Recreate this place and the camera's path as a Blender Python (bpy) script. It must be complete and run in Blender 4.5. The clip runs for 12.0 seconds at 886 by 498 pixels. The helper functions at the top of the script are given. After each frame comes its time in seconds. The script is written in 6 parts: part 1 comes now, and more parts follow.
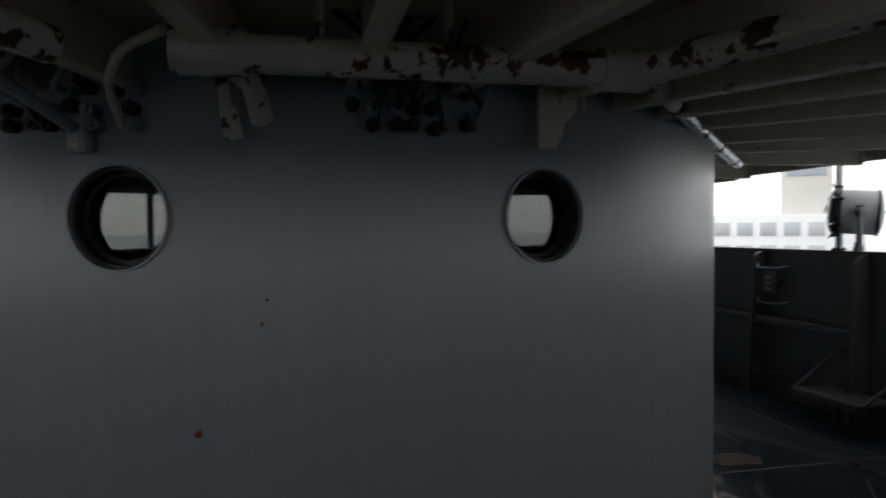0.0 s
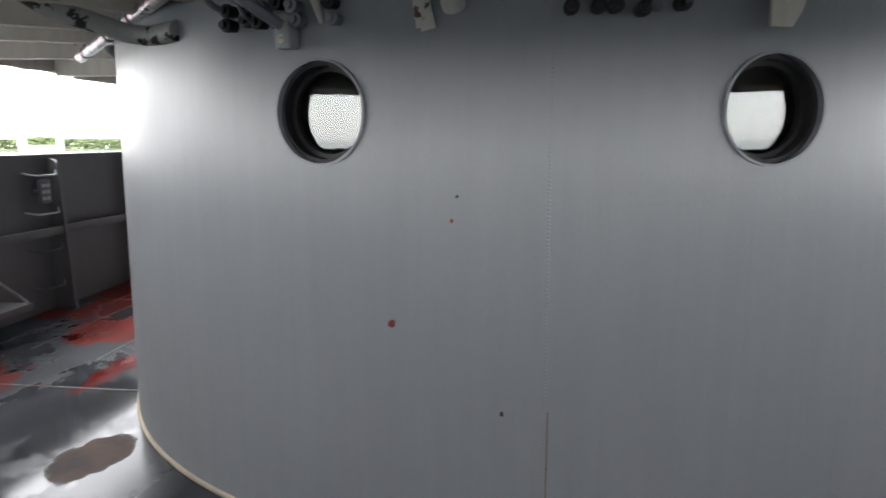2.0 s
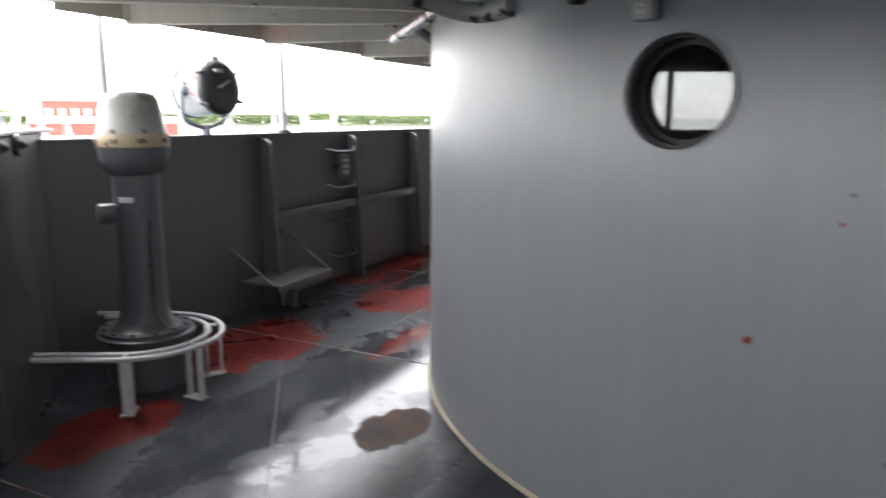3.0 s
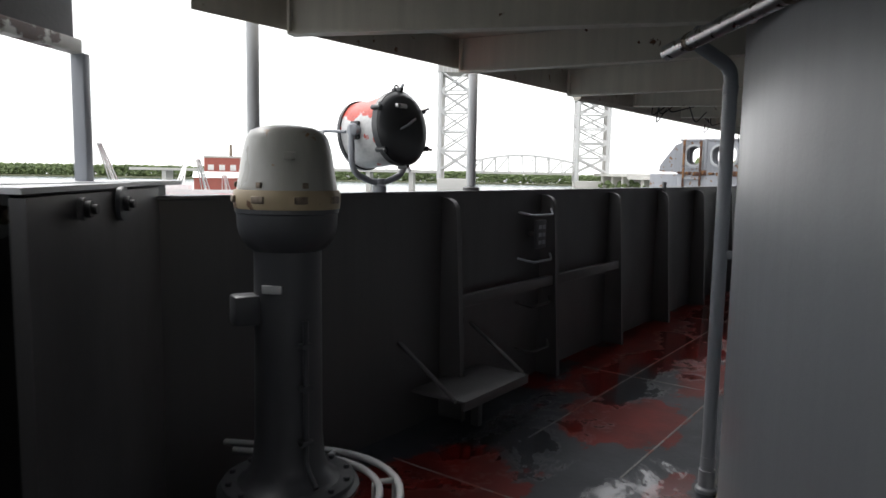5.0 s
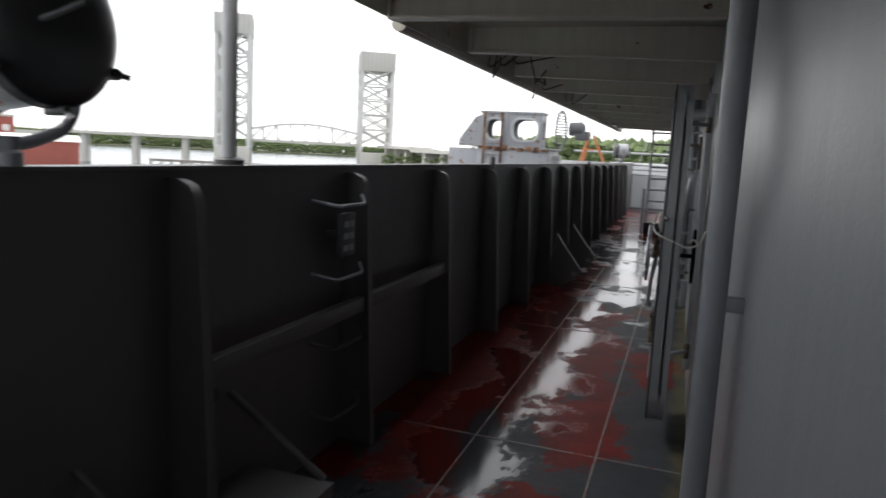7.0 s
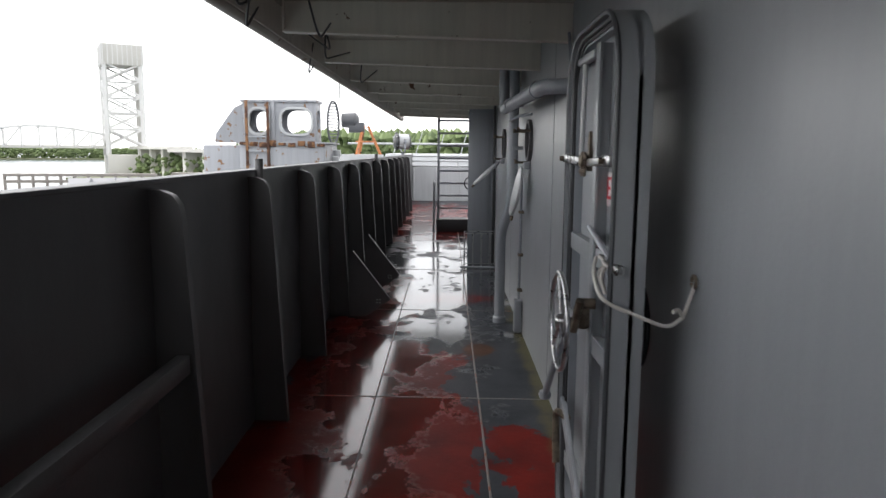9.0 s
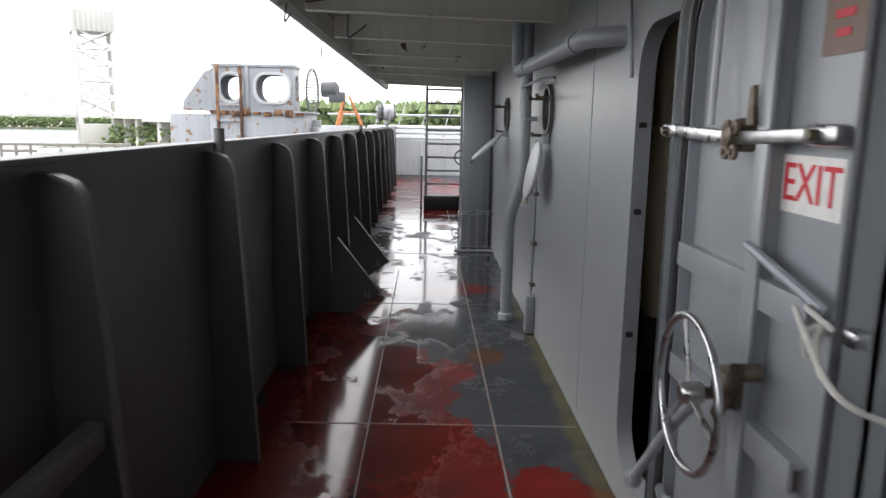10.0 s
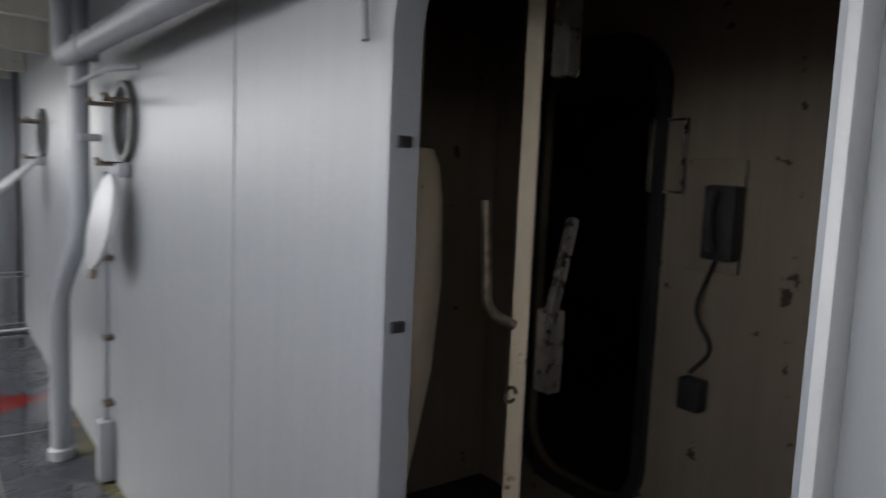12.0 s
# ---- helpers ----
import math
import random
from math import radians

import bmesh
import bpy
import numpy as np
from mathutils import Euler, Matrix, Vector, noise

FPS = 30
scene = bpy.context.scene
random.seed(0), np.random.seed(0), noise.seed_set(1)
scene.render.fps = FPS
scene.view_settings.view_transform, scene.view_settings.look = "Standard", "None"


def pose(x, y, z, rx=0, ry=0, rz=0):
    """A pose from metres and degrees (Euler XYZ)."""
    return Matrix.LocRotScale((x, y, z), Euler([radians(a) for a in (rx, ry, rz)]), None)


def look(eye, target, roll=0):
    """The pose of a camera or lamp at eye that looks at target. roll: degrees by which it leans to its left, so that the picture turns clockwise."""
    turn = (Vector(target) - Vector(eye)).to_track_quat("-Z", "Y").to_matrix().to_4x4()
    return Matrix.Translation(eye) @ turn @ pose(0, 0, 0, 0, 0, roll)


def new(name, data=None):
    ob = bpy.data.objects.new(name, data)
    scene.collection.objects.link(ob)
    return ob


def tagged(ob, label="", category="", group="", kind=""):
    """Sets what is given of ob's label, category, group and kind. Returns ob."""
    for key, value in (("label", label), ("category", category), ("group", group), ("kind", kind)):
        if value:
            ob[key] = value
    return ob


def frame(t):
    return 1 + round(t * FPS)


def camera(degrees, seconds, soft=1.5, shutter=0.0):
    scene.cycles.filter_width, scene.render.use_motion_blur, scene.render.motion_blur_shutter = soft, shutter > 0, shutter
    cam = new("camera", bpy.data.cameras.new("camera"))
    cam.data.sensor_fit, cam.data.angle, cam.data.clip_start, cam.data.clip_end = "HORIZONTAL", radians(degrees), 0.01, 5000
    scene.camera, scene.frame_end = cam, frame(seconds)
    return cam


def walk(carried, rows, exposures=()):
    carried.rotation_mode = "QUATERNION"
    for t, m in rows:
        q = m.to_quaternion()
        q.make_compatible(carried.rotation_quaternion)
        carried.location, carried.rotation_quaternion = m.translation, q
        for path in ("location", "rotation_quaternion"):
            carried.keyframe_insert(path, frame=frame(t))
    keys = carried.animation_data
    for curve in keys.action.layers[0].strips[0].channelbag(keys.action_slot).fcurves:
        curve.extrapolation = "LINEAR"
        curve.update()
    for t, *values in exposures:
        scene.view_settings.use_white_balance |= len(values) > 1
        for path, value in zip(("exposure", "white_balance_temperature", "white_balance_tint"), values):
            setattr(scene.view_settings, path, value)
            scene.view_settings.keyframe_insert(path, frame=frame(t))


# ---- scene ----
cam = camera(64.3, 12.0, shutter=0.4)
PATH = [
    (0, (-0.240, 0.215, 1.701), (0.180, 2.170, 1.653), -0.3),
    (0.5, (-0.181, 0.307, 1.694), (-0.025, 2.296, 1.555), -0.8),
    (1, (-0.13, 0.339, 1.671), (-0.142, 2.329, 1.472), -0.7),
    (1.5, (-0.098, 0.345, 1.662), (-0.222, 2.325, 1.407), -0.4),
    (2, (-0.114, 0.333, 1.662), (-0.318, 2.299, 1.352), 0.0),
    (2.5, (-0.226, 0.373, 1.66), (-0.722, 2.277, 1.3), 0.0),
    (3, (-0.537, 0.494, 1.678), (-1.381, 2.269, 1.305), 0.4),
    (3.3, (-0.764, 0.564, 1.689), (-1.775, 2.259, 1.362), -0.4),
    (3.5, (-0.852, 0.632, 1.67), (-1.968, 2.26, 1.348), -1.0),
    (3.7, (-0.976, 0.739, 1.654), (-2.175, 2.308, 1.336), -1.0),
    (5.3, (-2.058, 1.888, 1.634), (-3.227, 3.499, 1.432), 1.3),
    (5.5, (-2.156, 2.053, 1.64), (-3.343, 3.65, 1.433), 1.9),
    (6, (-2.545, 2.456, 1.653), (-3.509, 4.194, 1.434), 3.8),
    (6.5, (-2.75, 2.886, 1.607), (-3.561, 4.694, 1.339), 2.5),
    (7, (-2.953, 3.372, 1.611), (-3.58, 5.251, 1.335), 2.9),
    (7.5, (-3.213, 3.828, 1.637), (-3.509, 5.787, 1.365), 3.6),
    (9.3, (-3.541, 5.65, 1.624), (-3.537, 7.629, 1.341), 0.8),
    (9.5, (-3.593, 5.799, 1.602), (-3.578, 7.776, 1.296), 1.2),
    (10, (-3.651, 6.316, 1.613), (-3.603, 8.285, 1.262), 1.0),
    (10.5, (-3.62, 6.808, 1.588), (-3.51, 8.781, 1.283), 1.3),
    (11, (-3.649, 7.279, 1.586), (-3.426, 9.245, 1.298), 0.7),
    (11.4, (-3.626, 7.619, 1.574), (-2.999, 9.498, 1.302), 1.1),
    (11.5, (-3.619, 7.668, 1.57), (-2.9, 9.515, 1.296), 0.9),
    (11.7, (-3.555, 7.857, 1.562), (-2.636, 9.616, 1.312), 1.3),
    (12, (-3.508, 8.055, 1.57), (-2.327, 9.653, 1.349), 2.4),
]
# the clip's camera opens up and stops down as it turns from the shaded front to the sky
EXPOSURES = [(0.0, 0.9), (0.3, 1.8), (1.0, 2.9), (2.0, 3.2), (3.0, 3.15), (3.7, 2.75), (5.3, 1.15), (7.5, 1.05), (9.5, 1.75), (10.5, 2.1), (11.0, 2.3), (12.0, 2.45)]
walk(cam, [(t, look(eye, target, roll)) for t, eye, target, roll in PATH], EXPOSURES)

# ---- sky and light ----
world = bpy.data.worlds.new("overcast")
scene.world = world
world.use_nodes = True
wn = world.node_tree
wn.nodes.clear()
w_out = wn.nodes.new("ShaderNodeOutputWorld")
w_bg = wn.nodes.new("ShaderNodeBackground")
w_sky = wn.nodes.new("ShaderNodeTexSky")
w_sky.sky_type = "NISHITA"
w_sky.sun_disc = False
w_sky.sun_elevation = radians(52)
w_sky.sun_rotation = radians(250)
w_sky.dust_density = 1.0
w_bw = wn.nodes.new("ShaderNodeRGBToBW")
w_mix = wn.nodes.new("ShaderNodeMixRGB")
w_mix.inputs[0].default_value = 0.8
w_veil = wn.nodes.new("ShaderNodeMixRGB")  # cloud cover evens the dome out
w_veil.inputs[0].default_value = 0.6
w_veil.inputs[2].default_value = (7.15, 7.1, 7.2, 1)
wn.links.new(w_sky.outputs[0], w_bw.inputs[0])
wn.links.new(w_sky.outputs[0], w_mix.inputs[1])
wn.links.new(w_bw.outputs[0], w_mix.inputs[2])
wn.links.new(w_mix.outputs[0], w_veil.inputs[1])
wn.links.new(w_veil.outputs[0], w_bg.inputs[0])
wn.links.new(w_bg.outputs[0], w_out.inputs[0])
w_bg.inputs[1].default_value = 0.15
sun = new("sun", bpy.data.lights.new("sun", "SUN"))
sun.data.energy, sun.data.angle, sun.data.color = 1.0, radians(25), (1.0, 0.97, 0.93)
sun.matrix_world = look((-30, 5, 40), (0, 0, 0))


# ---- materials ----
def nodes_of(name):
    m = bpy.data.materials.new(name)
    m.use_nodes = True
    t = m.node_tree
    return m, t, t.nodes["Principled BSDF"]


def noise_node(t, scale, detail=4.0, rough=0.55, stretch=None, distort=0.0):
    co = t.nodes.new("ShaderNodeTexCoord")
    n = t.nodes.new("ShaderNodeTexNoise")
    n.inputs["Scale"].default_value = scale
    n.inputs["Detail"].default_value = detail
    n.inputs["Roughness"].default_value = rough
    n.inputs["Distortion"].default_value = distort
    mp = t.nodes.new("ShaderNodeMapping")
    mp.inputs["Scale"].default_value = stretch or (1, 1, 1)
    t.links.new(co.outputs["Object"], mp.inputs[0])
    t.links.new(mp.outputs[0], n.inputs["Vector"])
    return n.outputs[0]


def ramp(t, fac, stops):
    r = t.nodes.new("ShaderNodeValToRGB")
    e = r.color_ramp.elements
    while len(e) < len(stops):
        e.new(0.5)
    for k, (p, c) in enumerate(stops):
        e[k].position = p
        e[k].color = (*c, 1) if isinstance(c, tuple) else (c, c, c, 1)
    t.links.new(fac, r.inputs[0])
    return r.outputs[0]


def mix(t, fac, a, b, mode="MIX"):
    n = t.nodes.new("ShaderNodeMixRGB")
    n.blend_type = mode
    for k, v in enumerate((fac, a, b)):
        if isinstance(v, (int, float)):
            n.inputs[k].default_value = v if k == 0 else (v, v, v, 1)
        elif isinstance(v, tuple):
            n.inputs[k].default_value = (*v, 1)
        else:
            t.links.new(v, n.inputs[k])
    return n.outputs[0]


def bump(t, b, height, strength, dist=0.01):
    n = t.nodes.new("ShaderNodeBump")
    n.inputs["Strength"].default_value = strength
    n.inputs["Distance"].default_value = dist
    t.links.new(height, n.inputs["Height"])
    t.links.new(n.outputs[0], b.inputs["Normal"])


def painted(name, col, rough=0.42, chips=None, chip_at=0.70, streak=0.12, bumpy=0.25, spec=0.5, lumps=1.2, run=0.5, sheen=1.0, brush=0.0):
    """Brushed ship's paint: tone drifting in broad patches, vertical runs, orange-peel relief and, where given, chips."""
    m, t, b = nodes_of(name)
    broad = noise_node(t, lumps, 3)
    runs = noise_node(t, 5.0, 5, 0.6, (3.0, 3.0, 0.18))
    fine = noise_node(t, 60, 3)
    lo = tuple(c * (1 - streak) for c in col)
    hi = tuple(min(1, c * (1 + streak)) for c in col)
    c = ramp(t, broad, [(0.2, lo), (0.8, hi)])
    c = mix(t, run, c, ramp(t, runs, [(0.3, lo), (0.7, hi)]))
    if chips:
        ch = noise_node(t, 7.0, 8, 0.62)
        mask = ramp(t, ch, [(chip_at, 0.0), (chip_at + 0.02, 1.0)])
        c = mix(t, mask, c, ramp(t, fine, [(0.3, tuple(v * 0.6 for v in chips)), (0.7, chips)]))
    t.links.new(c, b.inputs["Base Color"])
    scuff = noise_node(t, 3.2, 5, 0.6, (1, 1, 0.5))
    if brush:
        scuff = mix(t, brush, scuff, noise_node(t, 7.0, 3, 0.55, (3.0, 3.0, 0.3)))
    t.links.new(ramp(t, scuff, [(0.2, max(0.05, rough - 0.07 * sheen)), (0.8, min(1, rough + 0.09 * sheen))]), b.inputs["Roughness"])
    b.inputs["Specular IOR Level"].default_value = spec
    lump = noise_node(t, 9, 4)
    relief = mix(t, 0.4, fine, lump)
    if brush:  # brush marks in the paint film
        relief = mix(t, 0.3, relief, noise_node(t, 6.0, 3, 0.55, (3.0, 3.0, 0.35)))
    bump(t, b, relief, bumpy, 0.004)
    return m


def metal(name, col, rough=0.3, dirt=0.3):
    m, t, b = nodes_of(name)
    n = noise_node(t, 25, 5)
    t.links.new(ramp(t, n, [(0.35, tuple(c * (1 - dirt) for c in col)), (0.65, col)]), b.inputs["Base Color"])
    t.links.new(ramp(t, n, [(0.3, rough), (0.7, min(1, rough + 0.2))]), b.inputs["Roughness"])
    b.inputs["Metallic"].default_value = 1.0
    bump(t, b, noise_node(t, 90, 2), 0.1, 0.002)
    return m


STAIN = (-2.32, 3.64, 0.0)


def deck_paint():
    """Dark grey deck paint worn through to red primer in ragged patches, damp, with standing water lying mirror-smooth."""
    m, t, b = nodes_of("wet_deck_paint")
    co = t.nodes.new("ShaderNodeTexCoord")

    def spot(cx, cy, rx, ry):
        """1 in the middle of an oval on the deck, 0 at its rim, falling on outside it."""
        mp = t.nodes.new("ShaderNodeMapping")
        mp.inputs["Location"].default_value = (-cx / rx, -cy / ry, 0)
        mp.inputs["Scale"].default_value = (1 / rx, 1 / ry, 0)
        t.links.new(co.outputs["Object"], mp.inputs[0])
        ln = t.nodes.new("ShaderNodeVectorMath")
        ln.operation = "LENGTH"
        t.links.new(mp.outputs[0], ln.inputs[0])
        return math_node("SUBTRACT", 1.0, ln.outputs["Value"])

    def math_node(op, a, c):
        n = t.nodes.new("ShaderNodeMath")
        n.operation = op
        for k, v in enumerate((a, c)):
            if isinstance(v, (int, float)):
                n.inputs[k].default_value = v
            else:
                t.links.new(v, n.inputs[k])
        return n.outputs[0]

    def area(spots, ragged, amount):
        out = spot(*spots[0])
        for sp_ in spots[1:]:
            out = math_node("MAXIMUM", out, spot(*sp_))
        out = math_node("MAXIMUM", math_node("MINIMUM", out, 0.45), -0.75)
        return math_node("ADD", out, math_node("MULTIPLY", math_node("SUBTRACT", ragged, 0.5), amount))

    fine = noise_node(t, 35, 6)
    mid = noise_node(t, 3.5, 6)
    ragged = noise_node(t, 2.3, 9, 0.70, (1.0, 0.75, 1), 0.2)
    worn = area([(-4.0, 4.45, 0.42, 0.62), (-3.62, 6.1, 0.40, 0.55), (-3.0, 5.1, 0.10, 0.55), (-3.68, 2.95, 0.30, 0.33),
                 (-4.25, 9.3, 0.55, 2.8), (-3.80, 9.2, 0.50, 2.0), (-3.45, 7.5, 0.30, 0.6), (-4.2, 12.6, 0.32, 2.2),
                 (-3.5, 13.1, 0.6, 0.22), (-3.85, 22.5, 1.3, 4.6), (-3.05, 9.0, 0.25, 0.4), (3.9, 13.0, 0.5, 2.0)], ragged, 3.0)
    red_mask = ramp(t, worn, [(0.0, 0.0), (0.03, 1.0)])
    grey = ramp(t, mid, [(0.3, (0.020, 0.023, 0.028)), (0.7, (0.042, 0.046, 0.054))])
    red = ramp(t, mid, [(0.3, (0.055, 0.004, 0.003)), (0.7, (0.125, 0.009, 0.006))])
    c = mix(t, red_mask, grey, red)
    rust = ramp(t, noise_node(t, 1.6, 8, 0.7), [(0.69, 0.0), (0.73, 1.0)])
    c = mix(t, rust, c, ramp(t, fine, [(0.3, (0.10, 0.03, 0.012)), (0.7, (0.28, 0.10, 0.04))]))
    # algae along the foot of the deckhouse side
    foot = area([(-2.80, 9.5, 0.11, 4.5), (-2.80, 6.6, 0.12, 1.0)], mid, 2.2)
    c = mix(t, ramp(t, foot, [(0.0, 0.0), (0.5, 0.7)]), c, (0.09, 0.08, 0.035))
    # brown rust blooms: beside the rounded front, by the drain pipe, and on the starboard side
    bloom = area([(STAIN[0], STAIN[1], 0.18, 0.28), (-3.22, 11.08, 0.15, 0.18), (2.42, 4.0, 0.22, 0.25), (2.95, 4.85, 0.22, 0.16)], ragged, 1.7)
    c = mix(t, ramp(t, bloom, [(0.0, 0.0), (0.22, 1.0)]), c, ramp(t, mid, [(0.35, (0.024, 0.010, 0.006)), (0.65, (0.085, 0.034, 0.016))]))
    specks = ramp(t, noise_node(t, 14, 6, 0.7), [(0.70, 0.0), (0.72, 1.0)])
    c = mix(t, specks, c, (0.16, 0.16, 0.15))
    t.links.new(c, b.inputs["Base Color"])
    # standing water: a long shallow gutter by the bulwark, the after deck, and the corner by the rounded front
    pools = noise_node(t, 1.5, 9, 0.70, (1.3, 1.0, 1), 0.3)
    wet = area([(-3.95, 11.0, 0.42, 7.5), (-3.6, 14.5, 0.95, 3.6), (-3.7, 21.0, 1.2, 5.5), (-2.75, 3.9, 0.55, 1.6), (2.75, 3.9, 0.8, 2.0)], pools, 4.2)
    glaze = math_node("MAXIMUM", spot(-2.6, 3.7, 0.95, 2.1), spot(2.9, 3.8, 1.0, 2.4))
    wet = math_node("MAXIMUM", wet, math_node("MINIMUM", glaze, 0.25))
    wet = math_node("SUBTRACT", wet, math_node("MULTIPLY", math_node("MAXIMUM", bloom, 0.0), 2.0))
    rough = ramp(t, wet, [(0.0, 0.40), (0.22, 0.20), (0.30, 0.05)])
    t.links.new(mix(t, 0.10, rough, fine, "ADD"), b.inputs["Roughness"])
    t.links.new(ramp(t, wet, [(0.0, 0.12), (0.3, 0.52)]), b.inputs["Specular IOR Level"])
    relief = mix(t, ramp(t, wet, [(0.05, 0.0), (0.35, 1.0)]), mix(t, 0.5, fine, mid), mix(t, 0.12, 0.5, mid))
    bump(t, b, relief, 0.35, 0.006)
    return m


HOUSE = painted("house_paint", (0.285, 0.300, 0.316), 0.335, None, streak=0.07, bumpy=0.42, spec=0.62, lumps=0.9, run=0.5, sheen=0.55, brush=0.6)
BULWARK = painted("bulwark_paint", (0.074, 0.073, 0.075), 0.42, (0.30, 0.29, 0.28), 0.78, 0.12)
PIPE_GREY = painted("pipe_paint", (0.26, 0.275, 0.30), 0.38, None)
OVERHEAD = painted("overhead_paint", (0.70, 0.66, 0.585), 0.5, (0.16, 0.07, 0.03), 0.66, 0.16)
# beam off-white taken down: shade between the beams is in this colour
OVERHEAD_PLATE = painted("overhead_paint_shaded", (0.46, 0.43, 0.37), 0.55, (0.20, 0.10, 0.05), 0.63, 0.2)
RUSTY_WHITE = painted("flaking_white_paint", (0.62, 0.60, 0.55), 0.5, (0.09, 0.035, 0.018), 0.53, 0.1)
CREAM = painted("cream_paint", (0.55, 0.48, 0.36), 0.55, (0.22, 0.13, 0.06), 0.66, 0.2)
LIGHT_GREY = painted("light_grey_paint", (0.42, 0.43, 0.44), 0.4, (0.22, 0.09, 0.04), 0.72)
CAP_PAINT = painted("weathered_cap_paint", (0.29, 0.29, 0.265), 0.30, (0.30, 0.16, 0.07), 0.64, 0.2)
PED_GREY = painted("pedestal_paint", (0.06, 0.063, 0.07), 0.4, None)
BRASS = painted("tarnished_brass_band", (0.34, 0.27, 0.17), 0.5, (0.12, 0.06, 0.03), 0.56)
STEEL = metal("bare_steel", (0.62, 0.62, 0.63), 0.22, 0.25)
OLD_STEEL = metal("greasy_steel", (0.30, 0.25, 0.20), 0.5, 0.6)
DARK = painted("black_rubber", (0.018, 0.018, 0.02), 0.55, None)
# cream at about two-fifths strength: the cabin's dim light is in the colour
INTERIOR = painted("cabin_cream_dimmed", (0.23, 0.19, 0.145), 0.6, (0.06, 0.035, 0.02), 0.64, 0.2)
DECK = deck_paint()


def glass_mat():
    m, t, b = nodes_of("window_glass")
    b.inputs["Base Color"].default_value = (0.90, 0.95, 0.93, 1)
    b.inputs["Transmission Weight"].default_value = 1.0
    b.inputs["Roughness"].default_value = 0.02
    b.inputs["IOR"].default_value = 1.52
    return m


GLASS = glass_mat()


# ---- mesh helpers ----
def part(name, bm, material, parent=None, label="", smooth=40):
    me = bpy.data.meshes.new(name)
    bmesh.ops.recalc_face_normals(bm, faces=bm.faces)
    bm.to_mesh(me)
    bm.free()
    me.materials.append(material)
    if smooth:
        for p in me.polygons:
            p.use_smooth = True
        me.set_sharp_from_angle(angle=radians(smooth))
    ob = new(name, me)
    if parent:
        ob.parent = parent
    if label:
        ob["label"] = label
    return ob


def holder(name, label, category, m=None, group="", kind=""):
    ob = new(name)
    if m is not None:
        ob.matrix_world = m
    return tagged(ob, label, category, group, kind)


def box(c, s, bev=0.0, turn=None, bm=None):
    bm = bm or bmesh.new()
    r = bmesh.ops.create_cube(bm, size=1.0, matrix=Matrix.Translation(c) @ (turn or Matrix()) @ Matrix.Diagonal((*s, 1)))
    if bev:
        es = list({e for v in r["verts"] for e in v.link_edges})
        bmesh.ops.bevel(bm, geom=es, offset=bev, segments=2, profile=0.5, affect="EDGES")
    return bm


def rod(p0, p1, r, r2=None, seg=16, bm=None):
    bm = bm or bmesh.new()
    p0, p1 = Vector(p0), Vector(p1)
    d = p1 - p0
    m = Matrix.Translation((p0 + p1) / 2) @ d.to_track_quat("Z", "Y").to_matrix().to_4x4()
    bmesh.ops.create_cone(bm, cap_ends=True, segments=seg, radius1=r, radius2=r if r2 is None else r2, depth=d.length, matrix=m)
    return bm


def bend(points, radius, n=5):
    """The points of a run with its corners rounded."""
    pts = [Vector(p) for p in points]
    out = [pts[0]]
    for a, b, c in zip(pts, pts[1:], pts[2:]):
        u, v = (a - b), (c - b)
        k = min(radius, u.length * 0.45, v.length * 0.45)
        s, e = b + u.normalized() * k, b + v.normalized() * k
        for i in range(n + 1):
            f = i / n
            out.append(s * (1 - f) ** 2 + b * 2 * f * (1 - f) + e * f * f)
    out.append(pts[-1])
    return out


def tube(points, r, seg=12, bm=None, closed=False):
    """A round bar swept along the points; r may be one radius or one for each point."""
    bm = bm or bmesh.new()
    pts = [Vector(p) for p in points]
    n = len(pts)
    rr = r if isinstance(r, (list, tuple)) else [r] * n
    rings, prev = [], None
    for i, p in enumerate(pts):
        if closed:
            d = pts[(i + 1) % n] - pts[i - 1]
        else:
            d = pts[min(i + 1, n - 1)] - pts[max(i - 1, 0)]
        d.normalize()
        if prev is None:
            up = Vector((0, 0, 1)) if abs(d.z) < 0.9 else Vector((1, 0, 0))
            u = d.cross(up).normalized()
        else:
            u = (prev - d * prev.dot(d)).normalized()
        prev = u
        w = d.cross(u)
        rings.append([bm.verts.new(p + (u * math.cos(2 * math.pi * k / seg) + w * math.sin(2 * math.pi * k / seg)) * rr[i]) for k in range(seg)])
    pairs = list(zip(rings, rings[1:])) + ([(rings[-1], rings[0])] if closed else [])
    for a, b in pairs:
        for k in range(seg):
            bm.faces.new((a[k], a[(k + 1) % seg], b[(k + 1) % seg], b[k]))
    if not closed:
        bm.faces.new(rings[0][::-1])
        bm.faces.new(rings[-1])
    return bm


def lathe(profile, seg=40, m=None, bm=None):
    """A turned shape: (radius, height) pairs round z, closed at radius 0."""
    bm = bm or bmesh.new()
    m = m or Matrix()
    rings = []
    for r, z in profile:
        if r < 1e-5:
            rings.append([bm.verts.new(m @ Vector((0, 0, z)))])
        else:
            rings.append([bm.verts.new(m @ Vector((r * math.cos(2 * math.pi * k / seg), r * math.sin(2 * math.pi * k / seg), z))) for k in range(seg)])
    for a, b in zip(rings, rings[1:]):
        for k in range(seg):
            j = (k + 1) % seg
            if len(a) == 1 and len(b) == 1:
                continue
            if len(a) == 1:
                bm.faces.new((a[0], b[k], b[j]))
            elif len(b) == 1:
                bm.faces.new((a[k], a[j], b[0]))
            else:
                bm.faces.new((a[k], a[j], b[j], b[k]))
    return bm


